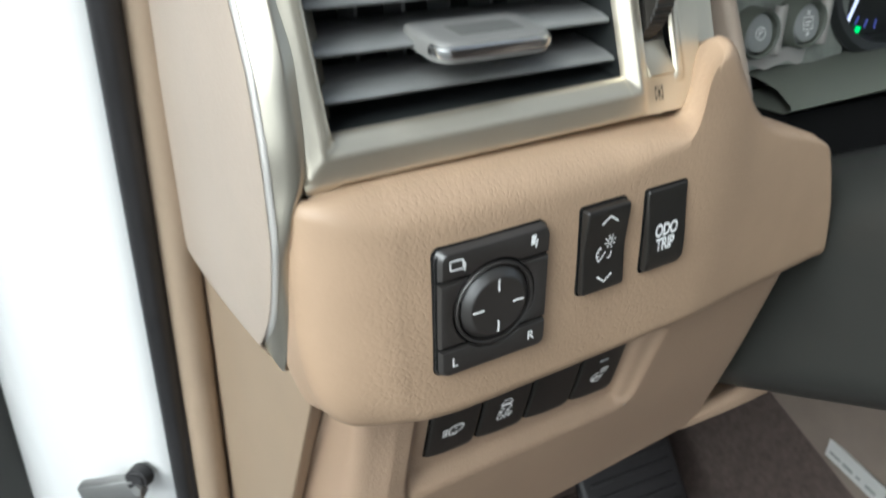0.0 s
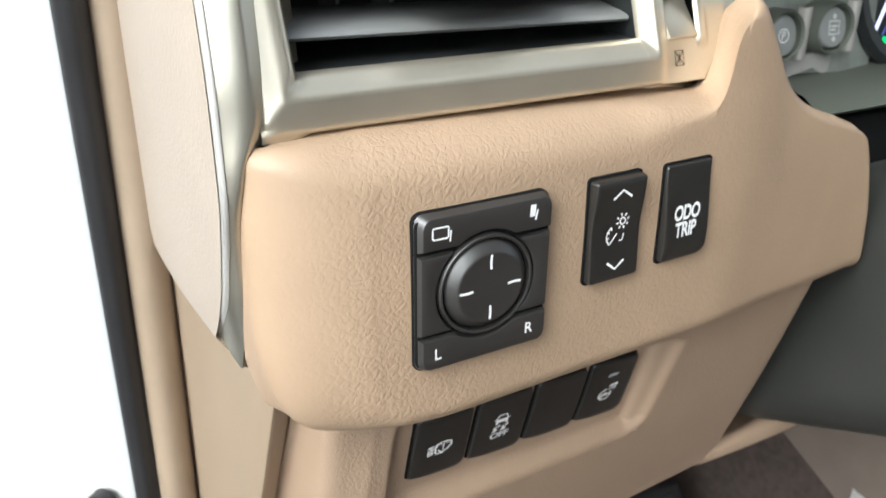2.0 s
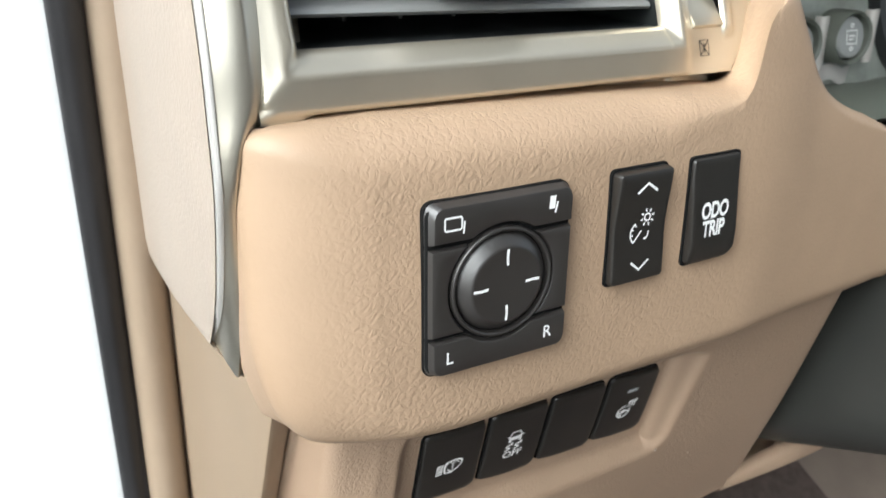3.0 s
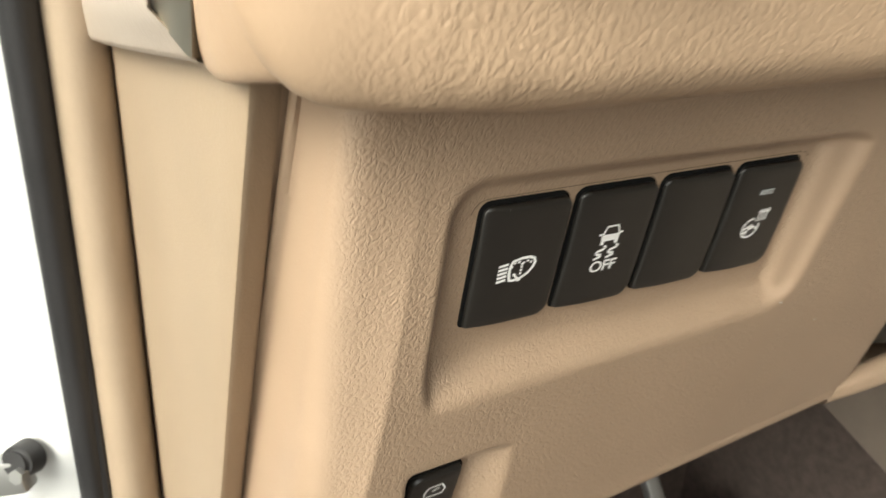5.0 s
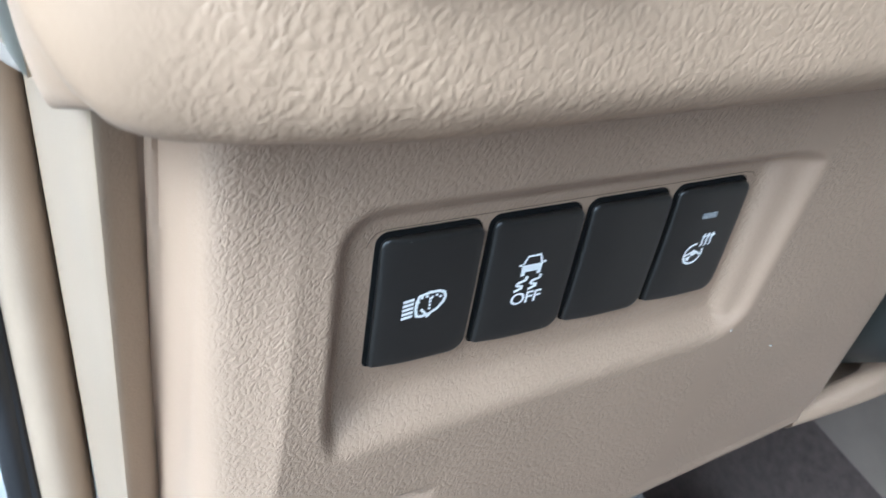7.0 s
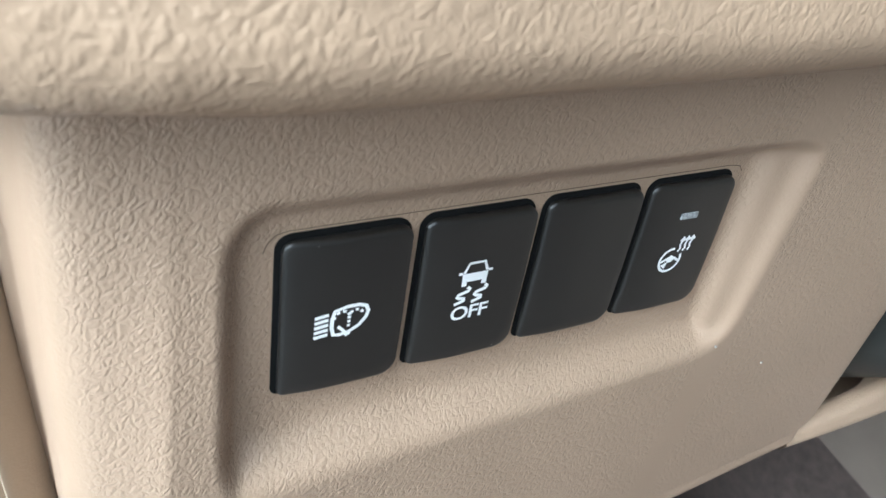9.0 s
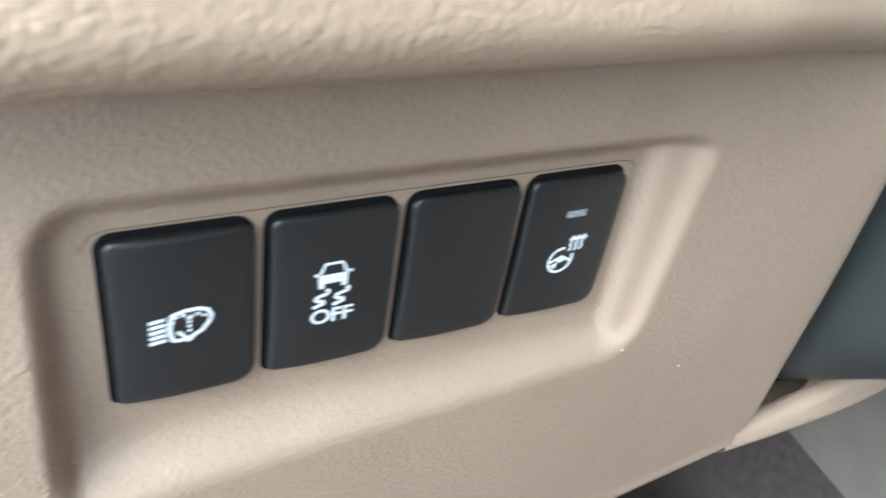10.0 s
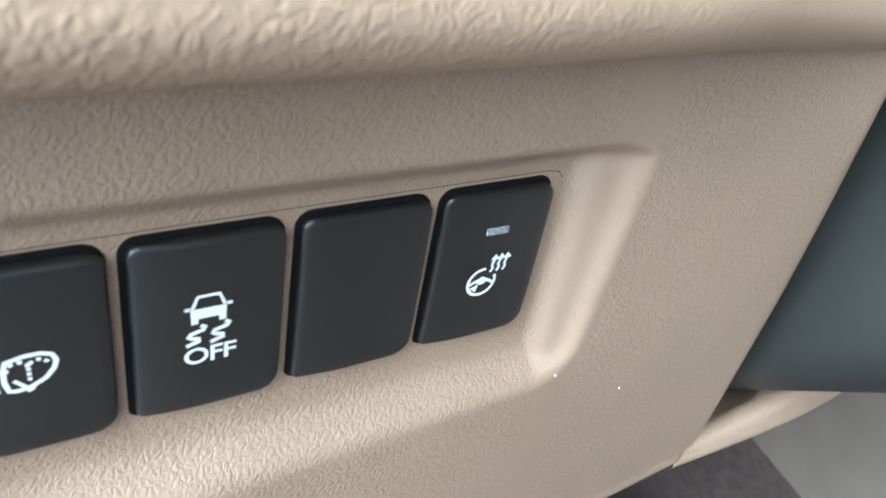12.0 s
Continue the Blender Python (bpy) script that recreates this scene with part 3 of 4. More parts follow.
def crease_x(z):
    return eased([(0.90, 0.068), (0.978, 0.0818), (1.0, 0.0846), (1.0235, 0.0866), (1.057, 0.0889), (1.10, 0.0895)], z, 0.008)


def knee_panel():
    rows = []
    nz = 190
    for k in range(nz + 1):
        z = 1.068 - (1.068 - 0.941) * k / nz
        row = []
        dz = z - 1.0
        bx, by = 0.0716 + 0.08 * dz, 0.1975 - 0.29 * dz  # rounded front corner of the side
        cx, cy = 0.0672 + 0.039 * dz, 0.2262 - 0.60 * dz  # beaded rear edge of the side
        ax = crease_x(z)
        ay = knee_y(ax, z)
        side = [(cx + 0.003, cy + 0.006), (cx + 0.0001, cy + 0.0010), (cx - 0.0005, cy + 0.0002), (cx - 0.0006, cy - 0.0006), (cx - 0.0003, cy - 0.0013), (cx + 0.0003, cy - 0.0018)]
        for i in range(1, 8):
            f = 0.04 + 0.72 * i / 8
            side.append((cx + 0.0003 + (bx - cx) * f, cy + (by - cy) * f))
        for i in range(0, 7):  # rounded edge from the side to the front
            f = i / 6
            p0, p1, p2 = Vector((bx + (cx - bx) * 0.22, by + (cy - by) * 0.22)), Vector((bx, by)), Vector((bx + (ax - bx) * 0.4, by + (ay - by) * 0.4))
            q = p0 * (1 - f) ** 2 + p1 * 2 * f * (1 - f) + p2 * f * f
            side.append((q.x, q.y))
        for i in range(1, 8):
            f = 0.4 + 0.6 * i / 8
            side.append((bx + (ax - bx) * f, by + (ay - by) * f))
        row += [(x, y, z) for x, y in side]
        xr = 0.2624 - 0.1645 * (z - 1.0) - 0.006 * smooth(0.949, 0.936, z)
        n = 290
        for i in range(n + 1):
            x = ax + (xr - ax) * i / n
            edge = max(0.0, x - (xr - 0.007)) / 0.007
            row.append((x, knee_surface(x, z) + 0.006 * (1 - math.sqrt(max(0.0, 1 - edge * edge))), z))
        row.append((xr + 0.0002, knee_surface(xr, z) + 0.03, z))
        rows.append(row)
    # rolled lower edge
    last = rows[-1]
    for k in range(1, 7):
        a = radians(90 * k / 6)
        rows.append([(x, y + 0.007 * (1 - math.cos(a)), z - 0.007 * math.sin(a)) for x, y, z in last])
    rows.append([(x, y + 0.05, z - 0.006) for x, y, z in last])
    return sheet(rows)


knee = part("knee_panel", knee_panel(), M_KNEE, dash, "tan grained plastic panel with a sunken switch pocket", 50)


def flange():
    rows = []
    for k in range(13):
        x = 0.262 + 0.15 * k / 12
        y = 0.2350 + 0.004 * k / 12 + 0.03 * (k / 12) ** 3
        top = 0.9428 + 0.0036 * smooth(0.10, 0.42, k / 12) - 0.0008 * smooth(0.5, 1.0, k / 12)
        deep = 0.006 + 0.030 * smooth(0.25, 0.6, k / 12)
        row = [(x, y + deep, top - 0.006), (x, y + deep, top - 0.0005), (x, y + 0.0045, top)]
        for i in range(7):
            a = radians(90 * i / 6)
            row.append((x, y + 0.004 * (1 - math.sin(a)), top - 0.004 * (1 - math.cos(a))))
        for i in range(7):
            a = radians(90 * i / 6)
            row.append((x, y + 0.005 * (1 - math.cos(a)), 0.9368 - 0.004 * math.sin(a)))
        row.append((x, y + 0.05, 0.933))
        rows.append(row)
    return sheet(rows)


part("flange", flange(), M_KNEE, knee, "tan ledge under the steering column")


def switch_plane(x):
    """Frame on the pocket floor for the switch whose middle is at x."""
    z = 1.0247
    return axes((x, floor_y(x, z), z), (1, 0.075, 0), (0, -0.29, 1))


# flat dark stroke stands in for the shade in a thin groove
inked("seam", strokes(switch_plane(0.1430), [[(-43.8, 12.0), (-43.3, 13.4), (-42.2, 14.6), (-40.5, 15.0), (0, 15.2), (40.5, 15.2), (42.8, 14.8), (43.8, 13.6)]], 0.16, 0.06), M_SEAM, knee, "dark stroke for the shade in a fine moulding groove")


def row_switch(x, label, dx=0.0, dy=0.0):
    m = switch_plane(x)
    t = thing("push_switch", m.translation, label, "switch", "row of four switches on the knee panel")
    # painted gap shade: a black slab, set a little up and left
    part("shade_slab", key(m @ Matrix.Translation((-0.00015, 0.00025, 0)), 20.2, 28.7, (2.8, 2.4, 1.4, 3.6), 0.14, 0.05), M_PIT, t)
    k = part("push_key", key(m @ Matrix.Translation((0.00022, -0.00030, 0)), 19.1, 27.6, (1.9, 1.7, 1.0, 3.2), 1.75, 0.8, lambda px, py: 0.25 * (1 - (py / 13.5) ** 2) - 0.8 * (max(0.0, -0.5 - px) / 9.0) ** 2 - 0.1 * (px / 9.6) ** 2, 6), M_BLACK, t)
    return m @ Matrix.Translation((dx * 0.001, dy * 0.001, 0)), k


LIFT = 2.06
PITCH = 0.0213
X1 = 0.1110
m1, k1 = row_switch(X1, "black push switch with a white headlamp washer symbol", -0.4, 2.1)
beam = [[(-4.3, y), (-2.2, y + 0.25)] for y in (-4.9, -4.0, -3.1, -2.2, -1.3)]
inked("symbol", strokes(m1, beam, 0.58, LIFT), M_WHITE, k1, "white beam lines")
lamp = [(-1.3, -0.6), (-1.65, -2.0), (-1.65, -3.6), (-1.3, -5.0), (-0.4, -5.15), (1.0, -4.9), (2.6, -4.0), (3.6, -2.7), (3.9, -1.6), (3.5, -0.6), (2.4, -0.15), (0.6, -0.15), (-1.3, -0.6)]
inked("symbol", strokes(m1, [lamp], 0.62, LIFT), M_WHITE, k1, "white headlamp outline")
spray = [[(0.95, -3.9 + 0.75 * i), (0.95, -3.4 + 0.75 * i)] for i in range(3)]
spray += [circle(-0.15, -2.0, 1.15, a, a + 28, 4) for a in (10, 60, 110, 160)] + [circle(2.0, -2.0, 1.05, a, a + 28, 4) for a in (20, 70, 120)]
spray += [[(-0.7, -3.5), (0.9, -5.3)], [(0.5, -5.5), (1.3, -5.1)]]
inked("symbol", strokes(m1, spray, 0.5, LIFT + 0.02), M_WHITE, k1, "white spray and wiper")

m2, k2 = row_switch(X1 + PITCH, "black push switch with a white skidding car symbol lettered OFF", -0.3, 2.6)
inked("symbol", strokes(m2, [[(-2.05, 1.2), (-1.35, 3.0), (1.35, 3.0), (2.05, 1.2)]], 0.5, LIFT), M_WHITE, k2, "white car roof")
inked("symbol", fill(m2, [[(-2.2, -0.5), (2.2, -0.5), (2.3, 1.1), (-2.3, 1.1)], [(-2.2, -1.3), (-1.3, -1.3), (-1.3, -0.5), (-2.2, -0.5)], [(1.3, -1.3), (2.2, -1.3), (2.2, -0.5), (1.3, -0.5)],
                          [(-3.0, 1.0), (-2.3, 1.0), (-2.3, 1.5), (-3.0, 1.5)], [(2.3, 1.0), (3.0, 1.0), (3.0, 1.5), (2.3, 1.5)]], LIFT), M_WHITE, k2, "white car body")
skid = [[(sx - 0.7, -1.6), (sx - 0.15, -1.95), (sx - 0.35, -2.35), (sx - 2.1, -2.85), (sx - 2.3, -3.2), (sx - 1.9, -3.5), (sx - 0.9, -3.8), (sx - 0.85, -4.1), (sx - 2.6, -4.7)] for sx in (-0.3, 2.8)]
inked("symbol", strokes(m2, skid, 0.62, LIFT), M_WHITE, k2, "white skid marks")
lettering("OFF", m2, 0.2, -6.75, 2.6, LIFT, M_WHITE, k2, 1.08, 0.07)

m3, k3 = row_switch(X1 + 2 * PITCH, "plain black blank switch cover")

m4, k4 = row_switch(X1 + 3 * PITCH, "black push switch with white heated steering wheel symbol, unlit", -0.25, 1.15)
wheel = [circle(-0.6, -3.4, 2.45, 82, 385, 36), [(-2.9, -3.7), (-1.4, -3.0), (0.2, -3.0), (1.7, -3.9)]]
inked("symbol", strokes(m4, wheel, 0.55, LIFT), M_WHITE, k4, "white steering wheel")
inked("symbol", fill(m4, [[(-1.5, -3.5), (-0.9, -3.9), (-0.3, -3.9), (0.3, -3.5), (0.1, -2.7), (-0.6, -2.3), (-1.3, -2.7)], [(-2.6, -4.3), (-1.0, -3.7), (-1.4, -5.2)]], LIFT + 0.02), M_WHITE, k4, "white wheel hub")
heat = []
for i in range(3):
    hx = 0.75 + 1.15 * i
    heat += [[(hx - 0.15, -1.7), (hx + 0.25, -1.1), (hx, -0.3), (hx + 0.3, 0.6), (hx + 0.3, 1.2)], [(hx - 0.25, 0.55), (hx + 0.32, 1.35), (hx + 0.85, 0.55)]]
inked("symbol", strokes(m4, heat, 0.5, LIFT), M_WHITE, k4, "white heat arrows")
M_LAMP = material("clear_indicator_lens", (0.35, 0.36, 0.37), 0.3)
co, b = vary(M_LAMP, (0.3, 0.31, 0.32), 0.7, 2600.0)
part("indicator_lamp", key(m4 @ Matrix.Translation((0.0003, 0.0060, 0.00200)), 3.9, 1.2, (0.15,) * 4, 0.15, 0.05), M_LAMP, k4, "unlit grey indicator lens")


# the small switch further down
def lid_switch():
    z = 0.9600
    x = 0.1003
    m = axes((x, knee_y(x, z) + 0.0065 - 0.0002, z), (1, 0.10, 0), (0, -0.40, 1))
    t = thing("lid_switch", m.translation, "small black push switch with a white lid symbol", "switch")
    # black slab for the shade round the small key
    part("shade_slab", key(m, 14.2, 27.0, (1.6, 3.2, 1.5, 1.5), 0.12, 0.05), M_PIT, t)
    k = part("push_key", key(m, 13.2, 26.0, (1.2, 2.8, 1.2, 1.2), 1.5, 1.2), M_BLACK, t)
    inked("symbol", strokes(m, [[(-2.4, 5.4), (2.2, 5.4), (2.8, 7.0), (1.8, 9.0), (-1.6, 9.0), (-2.6, 7.2), (-2.4, 5.4)], [(-0.6, 7.2), (1.2, 8.0)]], 0.5, 1.55), M_WHITE, k, "white lid symbol")


lid_switch()


def crumb(x, z, r):
    bm = bmesh.new()
    bmesh.ops.create_icosphere(bm, subdivisions=2, radius=r)
    for v in bm.verts:
        v.co *= 1 + 0.35 * noise.noise(v.co * 2500)
        v.co.y *= 0.6
    y = knee_surface(x, z)
    bm.transform(Matrix.Translation((x, y - r * 0.35, z)))
    ob = mesh_ob("crumb", bm, M_DUST)
    tagged(ob, "tiny pale crumb of dust stuck to the tan panel", "crumb", "specks of dust")


crumb(0.1940, 0.9980, 0.00032)
crumb(0.2150, 0.9870, 0.0003)


def speck(x, z, r):
    """A grain of dust on a push switch of the row."""
    bm = bmesh.new()
    bmesh.ops.create_icosphere(bm, subdivisions=1, radius=r * 0.7)
    bm.transform(Matrix.Translation((x, floor_y(x, z) - 0.0019, z)))
    tagged(mesh_ob("dust_speck", bm, M_DUST), "tiny pale speck of dust on a black switch", "dust", "dust on the switches")


for x, z, r in ((0.1807, 1.0167, 0.00012), (0.1797, 1.0187, 0.00008), (0.1812, 1.0308, 0.00008), (0.1806, 1.0298, 0.00007), (0.1559, 1.0223, 0.00008), (0.1573, 1.0178, 0.00010),
                (0.1335, 1.0304, 0.00008), (0.1383, 1.0118, 0.00010), (0.1163, 1.0288, 0.00010), (0.1161, 1.0159, 0.00008), (0.1067, 1.0368, 0.00008)):
    speck(x, z, r)


# ---- air vent: champagne frame, black louvres, flow knob, thumb wheel ----
def vent_y(x, z):
    return 0.170 + 0.1 * (x - 0.1) + 0.3 * (z - 1.132)


VX0, VX1, VZ0, VZ1 = 0.0704, 0.1620, 1.1431, 1.1975


def shear(u, z):
    return u - 0.06 * (z - 1.1437)


def bezel_relief(u, z):
    """How far the frame stands proud: a ridge round the opening, sloping into it and out to its edge."""
    left, low = VX0 - u, VZ0 - z
    d = max(left, u - VX1, low, z - VZ1)
    wide = curve([(0.0, 0.0040), (0.0002, 0.0022), (0.0036, -0.0006), (0.0044, -0.0010), (0.0052, -0.0007), (0.0110, 0.0011), (0.0118, 0.0022), (0.0150, 0.0034), (0.03, 0.0070)], d)
    slim = curve([(0.0, 0.0040), (0.0003, 0.0034), (0.0010, -0.0004), (0.0018, -0.0010), (0.0040, -0.0008), (0.0078, 0.0004), (0.0091, 0.0010), (0.0098, 0.0040), (0.03, 0.006)], d)
    f = smooth(-0.0035, 0.0035, low - left)
    ridge = slim * (1 - f) + wide * f
    if u > VX1:
        flat = smooth(VX1 + 0.0045, VX1 + 0.0075, u)
        ridge = wide * (1 - flat) + (0.0002 + 0.0014 * smooth(0.0010, 0.0135, low)) * flat
        ridge -= 0.0012 * smooth(0.1797, 0.1806, u) * (1 - smooth(0.1826, 0.1842, u)) * smooth(0.004, 0.0, low)
        rim = curve([(1.125, 0.1808), (1.130, 0.1819), (1.138, 0.1873), (1.144, 0.1893), (1.148, 0.1915), (1.155, 0.1925), (1.2, 0.1925)], z)
        ridge += 0.009 * smooth(rim, rim + 0.0008, u)
    return ridge + 0.008 * smooth(0.0118, 0.0124, low) * smooth(0.068, 0.076, u)


def vent():
    t = thing("air_vent", (0.12, 0.175, 1.125), "champagne framed air vent with black louvres and chrome tipped knob", "air vent")
    us = sorted(set([0.0605 + 0.0007 * k for k in range(210)] + [VX0, VX1, 0.1695, 0.1798]))
    zs = sorted(set([1.126 + 0.0007 * k for k in range(127)] + [VZ0, VZ1, 1.1433]))
    sl = (0.1695, 0.1798, 1.1433, 1.1975)
    rows = [[(shear(u, z), vent_y(shear(u, z), z) + bezel_relief(u, z), z) for u in us] for z in zs]

    def keep(i, j):
        u, z = (us[j] + us[j + 1]) / 2, (zs[i] + zs[i + 1]) / 2
        return not (VX0 < u < VX1 and VZ0 < z < VZ1) and not (sl[0] < u < sl[1] and sl[2] < z < sl[3])

    part("frame", sheet(rows, keep=keep), M_CHAMPAGNE, t, "champagne metallic frame", 50)

    def duct(u0, u1, z0, z1, back, flare=0.0):
        rows = []
        for s, depth in ((0, 0.0), (0, 0.004), (flare, back)):
            ring = []
            for u, z in ((u0 + s, z0 + s), (u1 - s, z0 + s), (u1 - s, z1 - s), (u0 + s, z1 - s)):
                x = shear(u, z)
                ring.append((x, vent_y(x, z) + 0.0033 + depth, z))
            rows.append(ring)
        return loft(rows, False, True)

    part("duct", duct(VX0 - 0.0003, VX1 + 0.0003, VZ0 - 0.0003, VZ1, 0.05, 0.002), M_METER, t, "black duct", 30)
    part("wheel_slot", duct(sl[0] - 0.0002, sl[1] + 0.0002, sl[2] - 0.0002, sl[3], 0.016), M_CHAMPAGNE, t, "champagne recess", 30)
    # sloped foot of the slot
    part("slot_ramp", moved(box(-0.0050, 0.0050, -0.0055, 0.0055, -0.0008, 0.0008, 0.0003), Matrix.Translation((0.1744, 0.1838, 1.1470)) @ Euler((radians(52), 0, radians(6))).to_matrix().to_4x4()), M_CHAMPAGNE, t)
    n = 60
    rings = []
    for x in (-0.0033, -0.0030, 0.0030, 0.0033):
        ring = []
        for k in range(n * 2):
            a = math.pi * k / n
            r = 0.0215 - (0.0006 if k % 2 else 0.0) - (0.0005 if abs(x) > 0.0031 else 0)
            ring.append((x, r * math.cos(a), r * math.sin(a)))
        rings.append(ring)
    wheel_bm = loft(rings)
    part("thumb_wheel", moved(wheel_bm, Matrix.Translation((0.1730, 0.2005, 1.1690))), M_BLACK, t, "ribbed black thumb wheel", 20)
    # louvres, wing shaped
    for k in range(5):
        zf = 1.1492 + 0.0107 * k
        rings = []
        for i in range(2):
            u = (VX0 + 0.0003, VX1 - 0.0003)[i]
            z0 = zf - 0.0016 * i
            x = shear(u, z0)
            y0 = vent_y(x, z0) + 0.0055
            ring = []
            for dy, dz in ((0.0, 0.0), (0.0006, 0.0009), (0.004, 0.0017), (0.012, 0.0030), (0.021, 0.0040), (0.022, 0.0036), (0.021, 0.0030), (0.012, 0.0012), (0.004, -0.0004), (0.0006, -0.0007)):
                ring.append((x, y0 + dy, z0 + dz))
            rings.append(ring)
        mid = [tuple((a[q] * 3 + b[q] * 1) / 4 for q in range(3)) for a, b in zip(*rings)]
        part("louvre", loft([rings[0], mid, rings[1]]), M_SLAT, t, "", 60)
    for k in range(6):
        u = VX0 + 0.008 + 0.0152 * k
        z = 1.170
        x = shear(u, z)
        part("vane", box(x - 0.0006, x + 0.0006, vent_y(x, z) + 0.033, vent_y(x, z) + 0.048, 1.143, 1.198, 0.0003), M_SLAT, t)
    # flow knob on the second louvre
    zk = 1.1596
    m = axes((0.1142, vent_y(0.1142, zk) + 0.006, zk + 0.001), (1, 0.1, -0.02), (0, 1, 0.10))
    knob = part("knob", moved(key(Matrix.Identity(4), 35.0, 21.0, (2.5, 2.5, 5.0, 5.0), 3.6, 1.6), m @ Matrix.Translation((0, -0.003, -0.0015))), M_KNOB, t, "grey flow knob")
    part("inlay", moved(key(Matrix.Identity(4), 20.0, 8.5, (0.6,) * 4, 0.2, 0.1), m @ Matrix.Translation((0.001, -0.004, 0.00205))), M_INLAY, knob, "darker inlaid rectangle")
    tip = []
    out = [(x, y) for x, y in rounded(35.6, 21.6, (2.5, 2.5, 5.3, 5.3), 6) if y < -4.0]
    for off, z in ((-0.4, 1.0), (0.25, 0.7), (0.45, -0.4), (0.2, -1.6), (-0.6, -1.9)):
        tip.append([((x * (1 + off / 18)) * 0.001, (y - 3.0 + (-off if y < -8 else 0)) * 0.001, z * 0.001) for x, y in out])
    bm = sheet(tip)
    part("chrome_tip", moved(bm, m), M_CHROME, knob, "bright chrome front edge", 50)
    # closed mark
    xs, z = 0.1734, 1.1378
    mm = axes((xs, vent_y(xs, z) + 0.0002, z), (1, 0.1, 0), (0, 0.3, 1))
    inked("shut_mark", strokes(mm, [[(-1.5, -1.9), (1.5, -1.9), (1.5, 1.9), (-1.5, 1.9), (-1.5, -1.9)], [(-1.4, -1.8), (1.4, 1.8)], [(-1.4, 1.8), (1.4, -1.8)], [(0, -1.2), (0, 1.2)]], 0.28, 0.05), M_METER, t, "dark crossed box mark")


vent()

# champagne flank that tapers down beside the panel
FRONT = [(1.060, 0.0558, 0.1990), (1.064, 0.0556, 0.1967), (1.078, 0.0554, 0.1846), (1.094, 0.0554, 0.1748), (1.114, 0.0554, 0.1690), (1.1236, 0.0558, 0.1650), (1.130, 0.0573, 0.1650), (1.134, 0.0602, 0.1658), (1.1436, 0.0602, 0.1664), (1.163, 0.0599, 0.1704), (1.174, 0.0597, 0.1765), (1.21, 0.0588, 0.1885)]
BACK = [(1.060, 0.0520, 0.2110), (1.0694, 0.0515, 0.2030), (1.082, 0.0516, 0.1893), (1.0941, 0.0517, 0.1785), (1.107, 0.0519, 0.1722), (1.119, 0.0521, 0.1675), (1.141, 0.0523, 0.1680), (1.1605, 0.0524, 0.1730), (1.175, 0.0524, 0.1830), (1.21, 0.0515, 0.1970)]


def edge_at(line, z):
    return Vector((eased([(p[0], p[1]) for p in line], z, 0.004), eased([(p[0], p[2]) for p in line], z, 0.004), z))


def flank():
    rows, line = [], []
    for k in range(61):
        z = 1.0665 + (1.205 - 1.0665) * k / 60
        f, bk = edge_at(FRONT, z), edge_at(BACK, z)
        foot = max(0.0, 1 - k / 10)
        f.z -= 0.0022 * foot
        bk.z += 0.0045 * foot
        mid = (f + bk) / 2 + Vector((-0.0001, -0.0003, 0))
        rows.append([f + Vector((0.014, 0.020, 0)), f + Vector((0.0003, 0.0004, 0)), f + (bk - f) * 0.10 + Vector((0, -0.0002, 0)), mid, f + (bk - f) * 0.85 + Vector((0, -0.0002, 0)), bk, bk + Vector((0.004, 0.012, 0))])
        wide = (f - bk).normalized() * (0.0010 + 0.0006 * smooth(1.10, 1.07, z))
        line.append([bk + wide + Vector((0.0003, 0.0006, 0)), bk + wide + Vector((0, -0.0006, 0)), bk + wide * 0.5 + Vector((-0.0001, -0.0008, 0)), bk + Vector((-0.0003, -0.0003, 0)), bk + Vector((-0.0004, 0.004, 0))])
    return sheet(rows), sheet(line)


flank_bm, line_bm = flank()
trim_strip = part("flank_trim", flank_bm, M_STRIP, dash, "champagne metallic strip tapering downwards", 60)
part("edge_line", line_bm, M_SILVER, trim_strip, "thin bright silver edge", 60)

# ---- end cap of the dash ----
cap_rows = []
for k in range(49):
    z = 1.0650 + (1.30 - 1.0650) * (k / 48) ** 1.3
    if z < 1.0712:
        f0 = (z - 1.0650) / 0.0062
        s = Vector((0.0562, 0.1960, 1.0650)).lerp(Vector((0.0509, 0.2015, 1.0712)), f0)
    else:
        s = edge_at(BACK, min(z, 1.208)) + Vector((-0.0006, 0.0005, z - min(z, 1.208)))
    yb = 0.309 - 0.40 * (z - 1.065)
    row = [s + Vector((0.002, 0.006, 0)), s]
    for i in range(1, 17):
        f = i / 16
        y = s.y + (yb - s.y) * f
        x = s.x + (0.0432 - s.x) * f - 0.0022 * math.sin(math.pi * f)
        row.append(Vector((x, y, z - 0.0045 * f * max(0.0, 1 - (z - 1.065) / 0.1))))
    zf = row[-1].z
    row += [Vector((0.0450, yb + 0.004, zf)), Vector((0.052, yb + 0.010, zf))]
    cap_rows.append(row)
first = cap_rows[0]
under = [[p + Vector((0.0006, 0.0, -0.0012)) for p in first], [p + Vector((0.004, 0.0, -0.0016)) for p in first], [p + Vector((0.03, 0.0, -0.001)) for p in first]]
part("end_cap", sheet(under[::-1] + cap_rows), M_CAP, dash, "tan grained end cover", 60)

